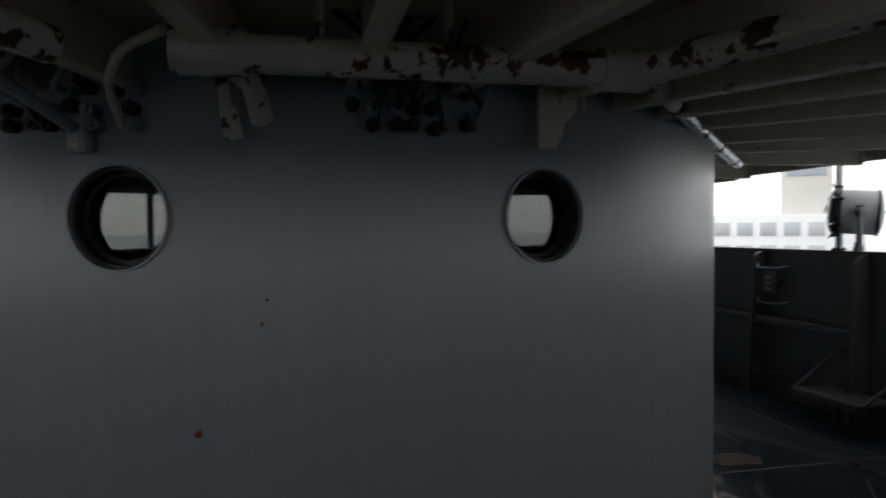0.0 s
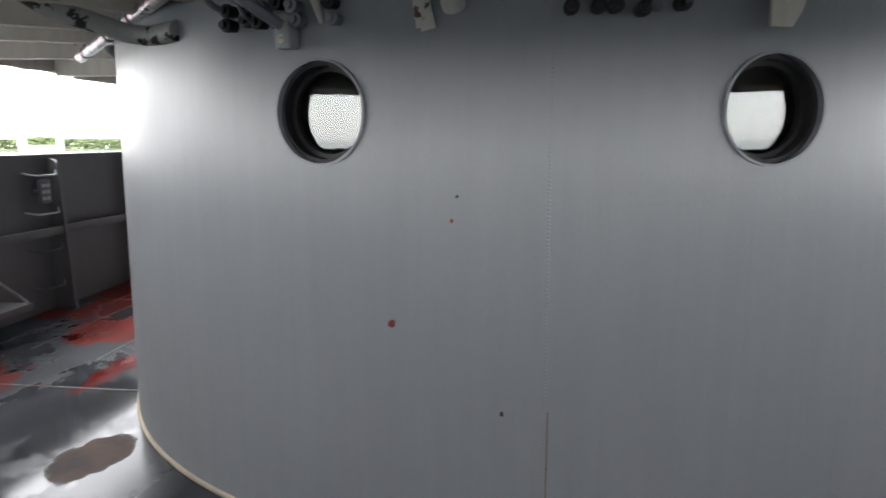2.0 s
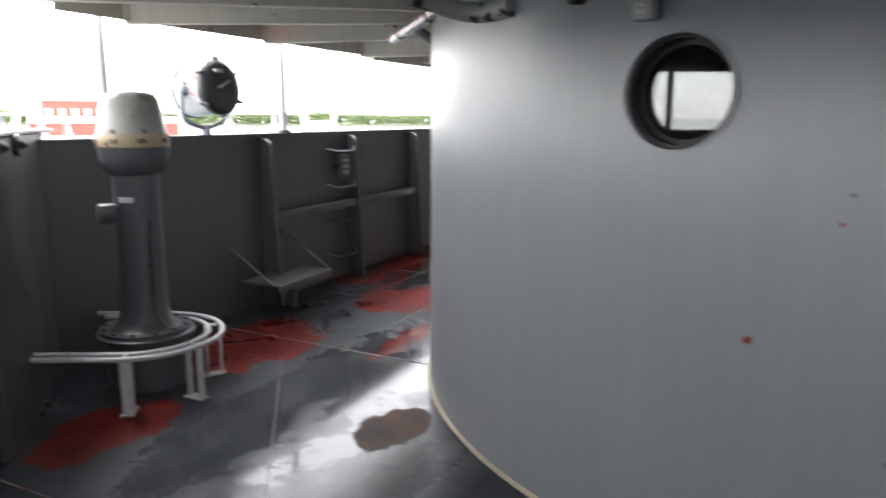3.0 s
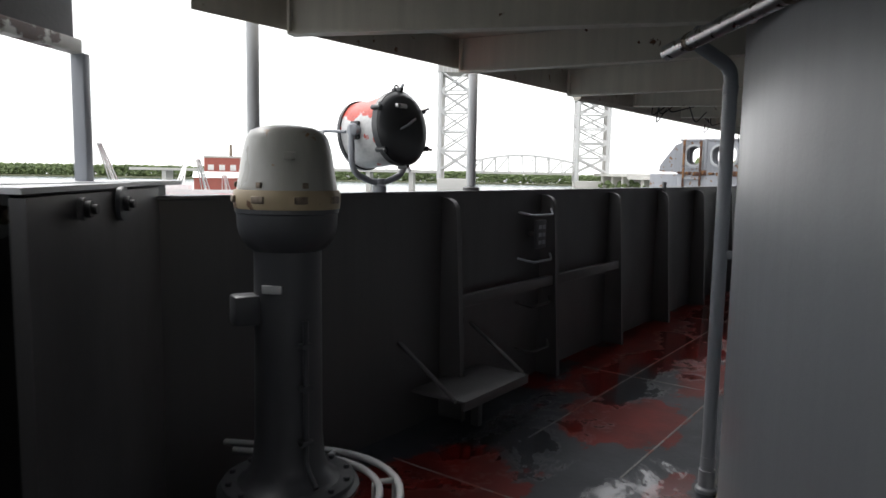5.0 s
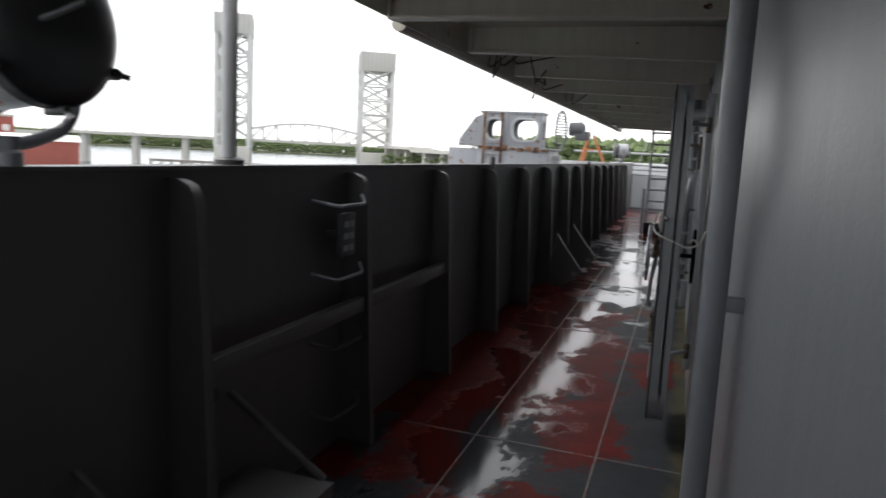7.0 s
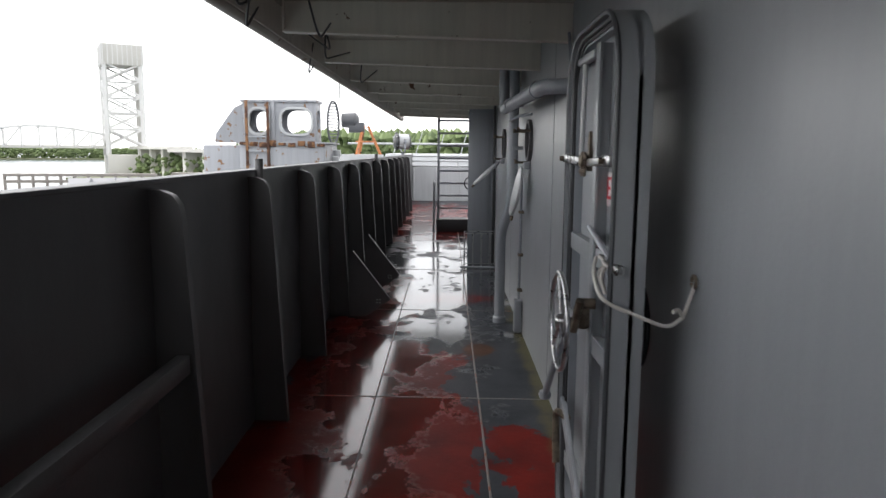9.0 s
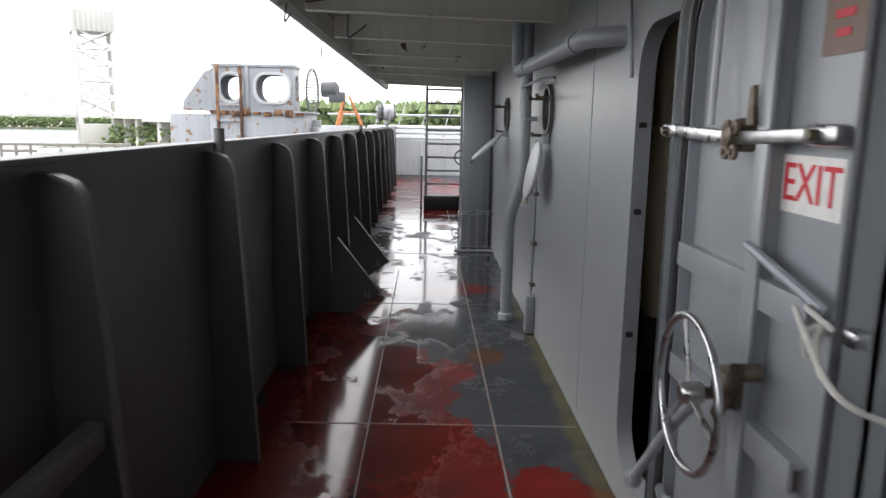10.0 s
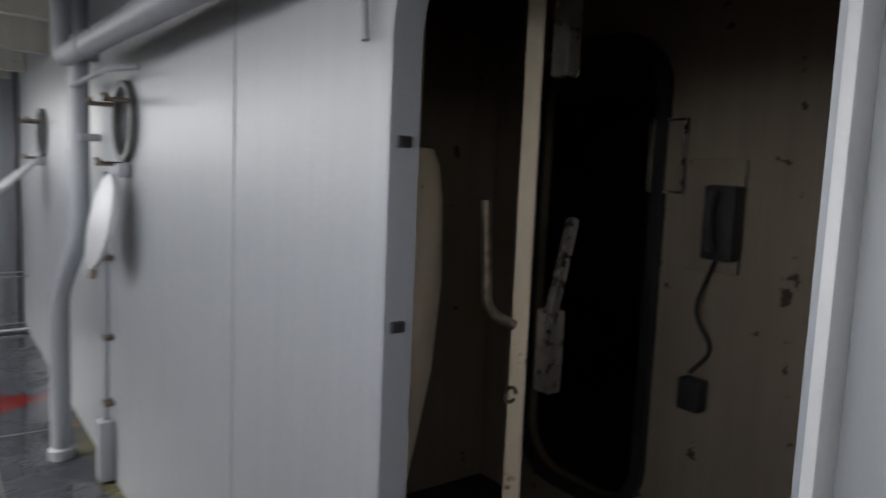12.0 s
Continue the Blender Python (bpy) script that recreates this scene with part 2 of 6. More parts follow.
def prism(outline, depth, m=None, bm=None):
    """A flat outline in x and y, given thickness along z, laid by m."""
    bm = bm or bmesh.new()
    m = m or Matrix()
    a = [bm.verts.new(m @ Vector((x, y, 0))) for x, y in outline]
    b = [bm.verts.new(m @ Vector((x, y, depth))) for x, y in outline]
    bm.faces.new(a[::-1])
    bm.faces.new(b)
    n = len(a)
    for k in range(n):
        bm.faces.new((a[k], a[(k + 1) % n], b[(k + 1) % n], b[k]))
    return bm


def round_rect(w, h, r, n=6):
    out = []
    for cx, cy, a0 in ((w / 2 - r, h / 2 - r, 0), (-w / 2 + r, h / 2 - r, 90), (-w / 2 + r, -h / 2 + r, 180), (w / 2 - r, -h / 2 + r, 270)):
        for k in range(n + 1):
            a = radians(a0 + 90 * k / n)
            out.append((cx + r * math.cos(a), cy + r * math.sin(a)))
    return out


def ring_frame(outer, inner, depth, m=None):
    """A frame between two outlines with the same number of points."""
    bm = bmesh.new()
    m = m or Matrix()
    rows = [[bm.verts.new(m @ Vector((x, y, z))) for x, y in o] for o, z in ((outer, 0), (outer, depth), (inner, depth), (inner, 0))]
    n = len(outer)
    for a, b in zip(rows, rows[1:] + rows[:1]):
        for k in range(n):
            bm.faces.new((a[k], a[(k + 1) % n], b[(k + 1) % n], b[k]))
    return bm


def cut(ob, tools):
    """Cuts the tool meshes out of ob and does away with them."""
    for bm in tools:
        me = bpy.data.meshes.new("tool")
        bmesh.ops.recalc_face_normals(bm, faces=bm.faces)
        bm.to_mesh(me)
        bm.free()
        tool = new("tool", me)
        mod = ob.modifiers.new("cut", "BOOLEAN")
        mod.operation, mod.object, mod.solver = "DIFFERENCE", tool, "EXACT"
        got = bpy.data.meshes.new_from_object(ob.evaluated_get(bpy.context.evaluated_depsgraph_get()))
        ob.modifiers.clear()
        old = ob.data
        got.name = old.name
        ob.data = got
        bpy.data.objects.remove(tool)
        bpy.data.meshes.remove(me)
    for p in ob.data.polygons:
        p.use_smooth = True
    ob.data.set_sharp_from_angle(angle=radians(30))


# plan: the ship's centreline is x = 0, and y runs aft
YC, RAD = 5.70, 2.80          # rounded front of the house
SIDE = -4.64                  # inside of the bulwark plate
RAIL = 1.505                  # top of the bulwark
PITCH = 1.366                 # frame spacing
FRAME0 = 5.394                # one frame line
AFT = 28.6
UNDER = 2.44                  # underside of the overhead plate
BEAM = 2.25                   # underside of its beams
AXIS_Y = Matrix.Rotation(radians(-90), 4, "X")
AXIS_X = Matrix.Rotation(radians(90), 4, "Y")

# ---- deck ----
bm = box((0, 13.3, -0.05), (9.6, 30.6, 0.10))
deck = tagged(part("floor", bm, DECK, smooth=0), "wet dark grey deck with worn red primer patches and puddles", "deck", kind="structure")

# ---- house ----
HOUSE_AFT = 17.2


def house_outline(r):
    pts = [(-r, HOUSE_AFT)]
    n = 96
    for k in range(n + 1):
        a = math.pi + math.pi * k / n
        pts.append((r * math.cos(a), YC + r * math.sin(a)))
    pts.append((r, HOUSE_AFT))
    return pts


bm = bmesh.new()
out_b = [bm.verts.new((x, y, 0)) for x, y in house_outline(RAD)]
out_t = [bm.verts.new((x, y, UNDER)) for x, y in house_outline(RAD)]
in_b = [bm.verts.new((x, y, 0)) for x, y in house_outline(RAD - 0.045)]
in_t = [bm.verts.new((x, y, UNDER)) for x, y in house_outline(RAD - 0.045)]
for k in range(len(out_b) - 1):
    bm.faces.new((out_b[k], out_b[k + 1], out_t[k + 1], out_t[k]))
    bm.faces.new((in_b[k + 1], in_b[k], in_t[k], in_t[k + 1]))
    bm.faces.new((out_t[k], out_t[k + 1], in_t[k + 1], in_t[k]))
    bm.faces.new((in_b[k], in_b[k + 1], out_b[k + 1], out_b[k]))
for k in (0, -1):
    bm.faces.new((out_b[k], out_t[k], in_t[k], in_b[k]))
house = tagged(part("wall_house", bm, HOUSE), "smooth rounded grey-painted steel deckhouse wall with portholes", "wall", kind="structure")

DOOR_Y, DOOR_Z, DOOR_W, DOOR_H = 8.775, 1.10, 0.79, 1.80
PORTS = [(-0.872, 1.76), (0.80, 1.765)]
SIDE_PORTS = [(11.30, 1.72), (13.90, 1.72)]
PORT_R = 0.197
to_side = Matrix(((0, 0, -1, 0), (1, 0, 0, 0), (0, 1, 0, 0), (0, 0, 0, 1)))  # local x along +y, local y up, local z out to port


def port_pose(x, z):
    """A pose on the rounded front at x: local y up, local z straight out of the wall."""
    a = math.asin(x / RAD)
    p = Vector((x, YC - RAD * math.cos(a), z))
    return Matrix.Translation(p) @ Matrix.Rotation(a, 4, "Z") @ Matrix(((1, 0, 0, 0), (0, 0, -1, 0), (0, 1, 0, 0), (0, 0, 0, 1)))


tools = [lathe([(0, -0.4), (PORT_R, -0.4), (PORT_R, 0.2), (0, 0.2)], 48, port_pose(x, z)) for x, z in PORTS]
tools += [lathe([(0, -0.3), (0.15, -0.3), (0.15, 0.2), (0, 0.2)], 40, Matrix.Translation((-RAD, y, z)) @ to_side) for y, z in SIDE_PORTS]
tools.append(prism(round_rect(DOOR_W, DOOR_H, 0.19), 0.4, Matrix.Translation((-RAD, DOOR_Y, DOOR_Z)) @ to_side @ Matrix.Translation((0, 0, -0.2))))
tools.append(prism([(0.17 * math.cos(2 * math.pi * k / 32), 0.19 * math.sin(2 * math.pi * k / 32)) for k in range(32)], 0.5, Matrix.Translation((RAD, 14.66, 1.87)) @ to_side @ Matrix.Translation((0, 0, -0.25))))
cut(house, tools)

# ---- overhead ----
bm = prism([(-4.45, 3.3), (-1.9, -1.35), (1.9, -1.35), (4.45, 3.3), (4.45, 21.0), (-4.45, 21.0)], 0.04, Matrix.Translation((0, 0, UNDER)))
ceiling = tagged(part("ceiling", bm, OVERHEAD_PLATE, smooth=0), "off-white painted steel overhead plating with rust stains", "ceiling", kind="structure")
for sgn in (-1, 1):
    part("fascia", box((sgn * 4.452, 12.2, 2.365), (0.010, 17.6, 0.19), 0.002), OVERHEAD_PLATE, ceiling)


def beam(p, q, z0, z1):
    """A flanged beam under the plate from p to q, its outer end cut square with a small bracket."""
    p, q = Vector((*p, 0)), Vector((*q, 0))
    d = (q - p).normalized()
    n = Vector((-d.y, d.x, 0))
    L = (q - p).length
    m = Matrix(((d.x, 0, n.x, p.x - n.x * 0.006), (d.y, 0, n.y, p.y - n.y * 0.006), (0, 1, 0, 0), (0, 0, 0, 1)))
    bm = prism([(0, UNDER), (L, UNDER), (L, z1), (0, z0)], 0.012, m)
    m2 = Matrix(((d.x, 0, n.x, p.x - n.x * 0.0375), (d.y, 0, n.y, p.y - n.y * 0.0375), (0, 1, 0, 0), (0, 0, 0, 1)))
    prism([(0, z0), (L, z1), (L, z1 - 0.012), (0, z0 - 0.012)], 0.075, m2, bm)
    box(Vector((q.x, q.y, (z1 + UNDER) / 2)) - d * 0.006, (0.012, 0.075, UNDER - z1), 0, Matrix.Rotation(math.atan2(d.y, d.x), 4, "Z"), bm)
    return part("beam", bm, OVERHEAD, ceiling)


# transverse beams along the sides
for k in range(1, 11):
    y = FRAME0 - 0.06 + PITCH * k
    for sgn in (-1, 1):
        beam((sgn * RAD, y), (sgn * 4.40, y), BEAM - 0.01, BEAM if k == 1 else BEAM + 0.035)

# beams fanning out round the rounded front
EDGE_A, EDGE_B = Vector((1.9, -1.35)), Vector((4.45, 3.3))
for ang in (90, 82, 73, 65, 57.5, 48, 34, 22.5, 6, 98, 107, 115, 122.5, 132, 146, 157.5, 174):
    d = Vector((math.cos(radians(ang)), -math.sin(radians(ang))))
    far = [4.40 / abs(d.x)] if abs(d.x) > 0.01 else []
    if d.y < 0:
        far.append((-1.30 - YC) / d.y)
    e = EDGE_B - EDGE_A
    den = abs(d.x) * e.y - d.y * e.x
    far.append((EDGE_A.x * e.y - (EDGE_A.y - YC) * e.x) / den - 0.05)
    r = min(f for f in far if f > RAD)
    beam((d.x * RAD, YC + d.y * RAD), (d.x * r, YC + d.y * r), BEAM, BEAM)

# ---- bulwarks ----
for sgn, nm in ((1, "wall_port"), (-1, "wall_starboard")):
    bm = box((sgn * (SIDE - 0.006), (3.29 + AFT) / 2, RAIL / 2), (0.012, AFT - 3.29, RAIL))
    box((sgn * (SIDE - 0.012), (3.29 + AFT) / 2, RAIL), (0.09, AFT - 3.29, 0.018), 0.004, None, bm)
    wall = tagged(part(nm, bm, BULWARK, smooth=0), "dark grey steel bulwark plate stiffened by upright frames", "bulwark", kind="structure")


# ---- bulwark frames ----
def stanchion(y, sgn):
    """An upright flanged bar whose top curls back into the plate."""
    bm = bmesh.new()
    prof = [(0.205, 0.0), (0.134, 1.36), (0.124, 1.415), (0.098, 1.452), (0.055, 1.470), (0.004, 1.474)]
    for (d0, z0), (d1, z1) in zip(prof, prof[1:]):
        vs = []
        for d, z in ((d0, z0), (d1, z1)):
            for off in (-0.024, 0.024):
                vs.append((d, off, z))
        q = [bm.verts.new((sgn * (SIDE + d), y + o, z)) for d, o, z in vs]
        bm.faces.new((q[0], q[1], q[3], q[2]))
    bmesh.ops.remove_doubles(bm, verts=bm.verts, dist=1e-5)
    bmesh.ops.solidify(bm, geom=list(bm.faces), thickness=0.012)
    m = Matrix(((sgn, 0, 0, sgn * SIDE), (0, 0, 1, y - 0.006), (0, 1, 0, 0), (0, 0, 0, 1)))
    prism([(0.001, 0.0)] + [(d - 0.006, z - 0.004) for d, z in prof[:-1]] + [(0.001, 1.466)], 0.012, m, bm)
    return bm


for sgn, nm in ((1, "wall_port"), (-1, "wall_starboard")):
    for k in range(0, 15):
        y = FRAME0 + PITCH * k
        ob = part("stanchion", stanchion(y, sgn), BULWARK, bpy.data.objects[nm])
port_wall, star_wall = bpy.data.objects["wall_port"], bpy.data.objects["wall_starboard"]

# forward windbreak: an angled bulwark each side and a short front, with window frames on its sill
SILL_Z = 1.56
WIND = [(-4.74, 3.45), (-1.9, -1.3), (1.9, -1.3), (4.74, 3.45)]
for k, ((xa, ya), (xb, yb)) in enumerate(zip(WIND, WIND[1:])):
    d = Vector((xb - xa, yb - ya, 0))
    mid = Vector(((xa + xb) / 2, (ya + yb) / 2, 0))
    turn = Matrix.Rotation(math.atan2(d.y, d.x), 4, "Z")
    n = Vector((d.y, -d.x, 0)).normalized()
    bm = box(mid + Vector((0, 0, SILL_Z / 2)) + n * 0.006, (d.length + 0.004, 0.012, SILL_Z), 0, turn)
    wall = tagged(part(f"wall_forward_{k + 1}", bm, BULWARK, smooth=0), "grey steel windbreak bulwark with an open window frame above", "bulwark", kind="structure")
    part("sill", box(mid + Vector((0, 0, SILL_Z + 0.01)), (d.length, 0.16, 0.02), 0.004, turn), LIGHT_GREY, wall)
    keep = 0.0 if k == 1 else 0.58
    off = d.normalized() * (0 if k == 1 else keep / 2 if k == 0 else -keep / 2)
    part("top_board", box(mid + off + Vector((0, 0, 2.245)) + n * 0.03, (d.length - 0.03 - keep, 0.014, 0.38), 0, turn), BULWARK, wall)
    part("head_rail", box(mid + off + Vector((0, 0, 2.05)) + n * 0.015, (d.length - 0.03 - keep, 0.05, 0.05), 0.006, turn), RUSTY_WHITE, wall)
    cnt = round((d.length - keep) / 0.62)
    for i in range(cnt + 1):
        f = (keep + (d.length - keep) * i / cnt * 0.995) / d.length
        p = Vector((xa, ya, 0)) + d * (1 - f if k == 2 else f) + n * 0.012
        part("window_post", box(p + Vector((0, 0, 1.80)), (0.045, 0.05, 0.46), 0.005, turn), PIPE_GREY, wall)
    if k != 1:
        pl = Vector((xa, ya, 0)) if k == 0 else Vector((xb, yb, 0))
        sx = 1 if k == 0 else -1
        part("corner_plate", prism([(sx * -4.635, 3.352), (sx * -3.80, 2.463), (sx * -3.812, 2.453), (sx * -4.635, 3.330)], SILL_Z - 0.01), BULWARK, wall)
        part("corner_flange", prism([(sx * -3.80, 2.463), (sx * -3.83, 2.435), (sx * -3.837, 2.443), (sx * -3.808, 2.471)], SILL_Z - 0.01), BULWARK, wall)
        part("wide_sill", prism([(sx * -4.74, 3.46), (sx * -3.79, 2.45), (sx * -4.06, 2.31)], 0.016, Matrix.Translation((0, 0, SILL_Z))), LIGHT_GREY, wall)
        for i in range(1, 4):
            f = (0.47, 0.66, 0.86)[i - 1] if k == 0 else (0.14, 0.34, 0.53)[i - 1]
            p = Vector((xa, ya, 0)) + d * f - n * 0.12
            part("stiffener", box(p + Vector((0, 0, 0.74)), (0.014, 0.24, 1.48), 0, turn), BULWARK, wall)
            part("stiffener", box(p + Vector((0, 0, 0.74)) - n * 0.12, (0.07, 0.012, 1.48), 0.003, turn), BULWARK, wall)
        for f in (0.19, 0.40, 0.53, 0.75):
            g = f if k == 0 else 1 - f
            p = Vector((xa, ya, 1.485)) + d * g - n * 0.006
            m = Matrix.Translation(p) @ (-n).to_track_quat("Z", "Y").to_matrix().to_4x4()
            lug = part("lug_plate", prism(round_rect(0.11, 0.14, 0.05), 0.012, m), LIGHT_GREY, wall)
            part("bolt", lathe([(0, 0.012), (0.028, 0.012), (0.028, 0.03), (0.018, 0.03), (0.018, 0.05), (0, 0.05)], 12, m), OLD_STEEL, lug)

# call box, shelf and cable on the angled bulwark
d = Vector((2.84, -4.75, 0)).normalized()
n = Vector((-d.y, d.x, 0))
turn = Matrix.Rotation(math.atan2(d.y, d.x), 4, "Z")
for cx, cy, cr, mat in ((-4.28, 2.975, 0.055, PED_GREY), (-4.03, 2.71, 0.03, BULWARK)):
    cm = Matrix.Translation((cx + 0.004, cy + 0.004, 1.505)) @ Vector((0.728, 0.685, 0)).to_track_quat("Z", "Y").to_matrix().to_4x4()
    cl = part("corner_lug", prism(round_rect(2 * cr, 2 * cr + 0.01, cr - 0.004), 0.016, cm), mat, bpy.data.objects["wall_forward_1"])
    part("bolt", lathe([(0, 0.012), (0.026, 0.012), (0.026, 0.034), (0.015, 0.034), (0.015, 0.05), (0, 0.05)], 12, cm), DARK, cl)
p = Vector((-4.74, 3.45, 0)) + d * 1.85 + n * 0.06
call = holder("call_box", "dark grey metal call box with a round light, above a shelf", "junction box", Matrix.Translation(p))
part("body", box((0, 0, 1.25), (0.15, 0.12, 0.22), 0.012, turn), DARK, call)
part("lens", lathe([(0, 0), (0.03, 0), (0.03, 0.02), (0.02, 0.03), (0, 0.032)], 20, Matrix.Translation(n * 0.06 + Vector((0, 0, 1.30))) @ n.to_track_quat("Z", "Y").to_matrix().to_4x4()), LIGHT_GREY, call)
part("knob", lathe([(0, 0), (0.035, 0), (0.035, 0.025), (0, 0.03)], 20, Matrix.Translation(n * 0.06 + Vector((0, 0, 1.21))) @ n.to_track_quat("Z", "Y").to_matrix().to_4x4()), DARK, call)
part("shelf", box(Vector((0, 0, 1.09)) + n * 0.05 + d * 0.17, (0.44, 0.20, 0.05), 0.004, turn), PED_GREY, call)
part("cable", tube(bend([n * 0.03 - d * 0.02 + Vector((0, 0, 1.07)), n * 0.05 - d * 0.08 + Vector((0, 0, 0.90)), n * 0.0 + d * 0.02 + Vector((0, 0, 0.62)), n * 0.0 + d * 0.02 + Vector((0, 0, 0.02))], 0.1), 0.010, 8), DARK, call)

# weld beads on the deck
WELD = painted("scuffed_weld", (0.15, 0.145, 0.14), 0.4, (0.2, 0.06, 0.03), 0.55, 0.2)
for sgn in (-1, 1):
    part("weld_bead", tube([(sgn * 3.265, 5.2, -0.003), (sgn * 3.265, 20.0, -0.003)], 0.008, 6), WELD, deck)
    part("weld_bead", tube([(sgn * 3.95, 5.4, -0.003), (sgn * 3.95, 14.0, -0.003)], 0.007, 6), WELD, deck)
    part("weld_bead", tube([(sgn * 1.2, 1.0, -0.003), (sgn * 3.6, 4.3, -0.003)], 0.0045, 6), WELD, deck)
    for y in (2.3, 4.6, 7.1, 9.9, 12.5, 15.0, 18.2, 21.4):
        x0 = RAD + 0.02 if y > YC else math.sqrt(max(0.0, RAD ** 2 - (y - YC) ** 2)) + 0.02
        part("weld_bead", tube([(sgn * x0, y, -0.003), (sgn * 4.4, y + 0.04, -0.003)], 0.007, 6), WELD, deck)

# cream sealing bead where the rounded front meets the deck, and the welded seam up its middle
part("base_bead", tube([(x, y, 0.008) for x, y in house_outline(RAD + 0.004)[1:-1]], 0.013, 8), CREAM, house)
bm = bmesh.new()
rnd = random.Random(4)
z = 0.03
while z < 2.2:
    bmesh.ops.create_icosphere(bm, subdivisions=1, radius=0.008, matrix=Matrix.Translation((0.005 + rnd.uniform(-0.002, 0.002), YC - RAD + 0.002, z)) @ Matrix.Diagonal((1.1, 0.5, 1.2, 1)))
    z += 0.013 + rnd.uniform(0, 0.004)
part("seam_weld", bm, HOUSE, house)
SEAM_RUST = painted("seam_rust", (0.21, 0.18, 0.14), 0.6, (0.14, 0.09, 0.05), 0.55, 0.25)
for z, h in ((0.33, 0.62),):
    rnd = random.Random(int(z * 100))
    o = [(0.005 * rnd.uniform(0.25, 1.0), -h / 2 + h * k / 6) for k in range(7)] + [(-0.005 * rnd.uniform(0.25, 1.0), h / 2 - h * k / 6) for k in range(7)]
    part("rust_streak", prism(o, 0.0055, port_pose(0.016, z)), SEAM_RUST, house)
for y in (10.02, 12.9):
    part("seam_weld", box((-RAD - 0.001, y, 1.2), (0.004, 0.006, 2.3), 0.001), HOUSE, house)
# chips down to red lead in the front
RED_CHIP = painted("red_lead", (0.26, 0.03, 0.02), 0.6)
BLACK_CHIP = painted("tar_spot", (0.03, 0.03, 0.03), 0.6)
for x, z, s, mat in ((-0.586, 0.95, 0.016, RED_CHIP), (-0.157, 0.62, 0.010, BLACK_CHIP), (-0.35, 1.36, 0.007, RED_CHIP), (-0.33, 1.45, 0.006, BLACK_CHIP)):
    rnd = random.Random(int(z * 1000))
    o = [(s * rnd.uniform(0.6, 1.2) * math.cos(a * 0.7), 1.3 * s * rnd.uniform(0.6, 1.2) * math.sin(a * 0.7)) for a in range(9)]
    part("paint_chip", prism(o, 0.002, port_pose(x, z)), mat, house)


# ---- portholes ----
def circle(r, n=48):
    return [(r * math.cos(2 * math.pi * k / n), r * math.sin(2 * math.pi * k / n)) for k in range(n)]


for k, (x, z) in enumerate(PORTS):
    win = tagged(new(f"window_{k + 1}"), "round deep-set steel porthole with dark reflecting glass", "porthole", kind="structure")
    m = port_pose(x, z)
    part("rim", ring_frame(circle(PORT_R + 0.007), circle(PORT_R - 0.003), 0.03, m @ Matrix.Translation((0, 0, -0.018))), PIPE_GREY, win)
    part("sleeve", ring_frame(circle(PORT_R + 0.004), circle(PORT_R - 0.018), 0.10, m @ Matrix.Translation((0, 0, -0.118))), DARK, win)
    part("inner_ring", ring_frame(circle(PORT_R - 0.012), circle(PORT_R - 0.036), 0.03, m @ Matrix.Translation((0, 0, -0.10))), DARK, win)
    pane = part("pane", lathe([(0, -0.103), (PORT_R - 0.015, -0.103), (PORT_R - 0.015, -0.094), (0, -0.094)], 48, m), GLASS, win)

for k, (y, z) in enumerate(SIDE_PORTS):
    win = tagged(new(f"window_{k + 3}"), "small round side porthole, its hinged steel cover hanging open", "porthole", kind="structure")
    m = Matrix.Translation((-RAD, y, z)) @ to_side
    part("rim", ring_frame(circle(0.172), circle(0.146), 0.035, m @ Matrix.Translation((0, 0, -0.004))), BULWARK, win)
    part("pane", lathe([(0, -0.03), (0.152, -0.03), (0.152, -0.022), (0, -0.022)], 40, m), GLASS, win)
    for a in (25, 155, 270):
        c, s = math.cos(radians(a)), math.sin(radians(a))
        dog = part("dog", rod(m @ Vector((0.18 * c, 0.18 * s, 0.02)), m @ Vector((0.18 * c, 0.18 * s, 0.13)), 0.010, None, 10), OLD_STEEL, win)
        part("wing_nut", tube([m @ Vector((0.18 * c - 0.035, 0.18 * s + 0.02, 0.125)), m @ Vector((0.18 * c, 0.18 * s, 0.105)), m @ Vector((0.18 * c + 0.035, 0.18 * s + 0.02, 0.125))], 0.007, 8), OLD_STEEL, dog)
    tilt = (12, 48)[k]
    hinge = Matrix.Translation((-RAD - 0.05, y, z - 0.215)) @ Matrix.Rotation(radians(tilt), 4, "Y") @ to_side
    cover = part("cover", lathe([(0, 0), (0.19, 0), (0.205, 0.006), (0.205, 0.024), (0.19, 0.03), (0.0, 0.022)], 40, hinge @ Matrix.Translation((0, -0.215, 0))), LIGHT_GREY, win, "round steel porthole cover hanging open on its hinge")
    part("hinge", box((0, 0.0, 0.0), (0.16, 0.06, 0.05), 0.008, None), PIPE_GREY, cover).matrix_world = Matrix.Translation((-RAD - 0.035, y, z - 0.205)) @ to_side
    part("lug", rod(hinge @ Vector((0, -0.42, 0.005)), hinge @ Vector((0, -0.46, 0.005)), 0.014, None, 10), OLD_STEEL, cover)

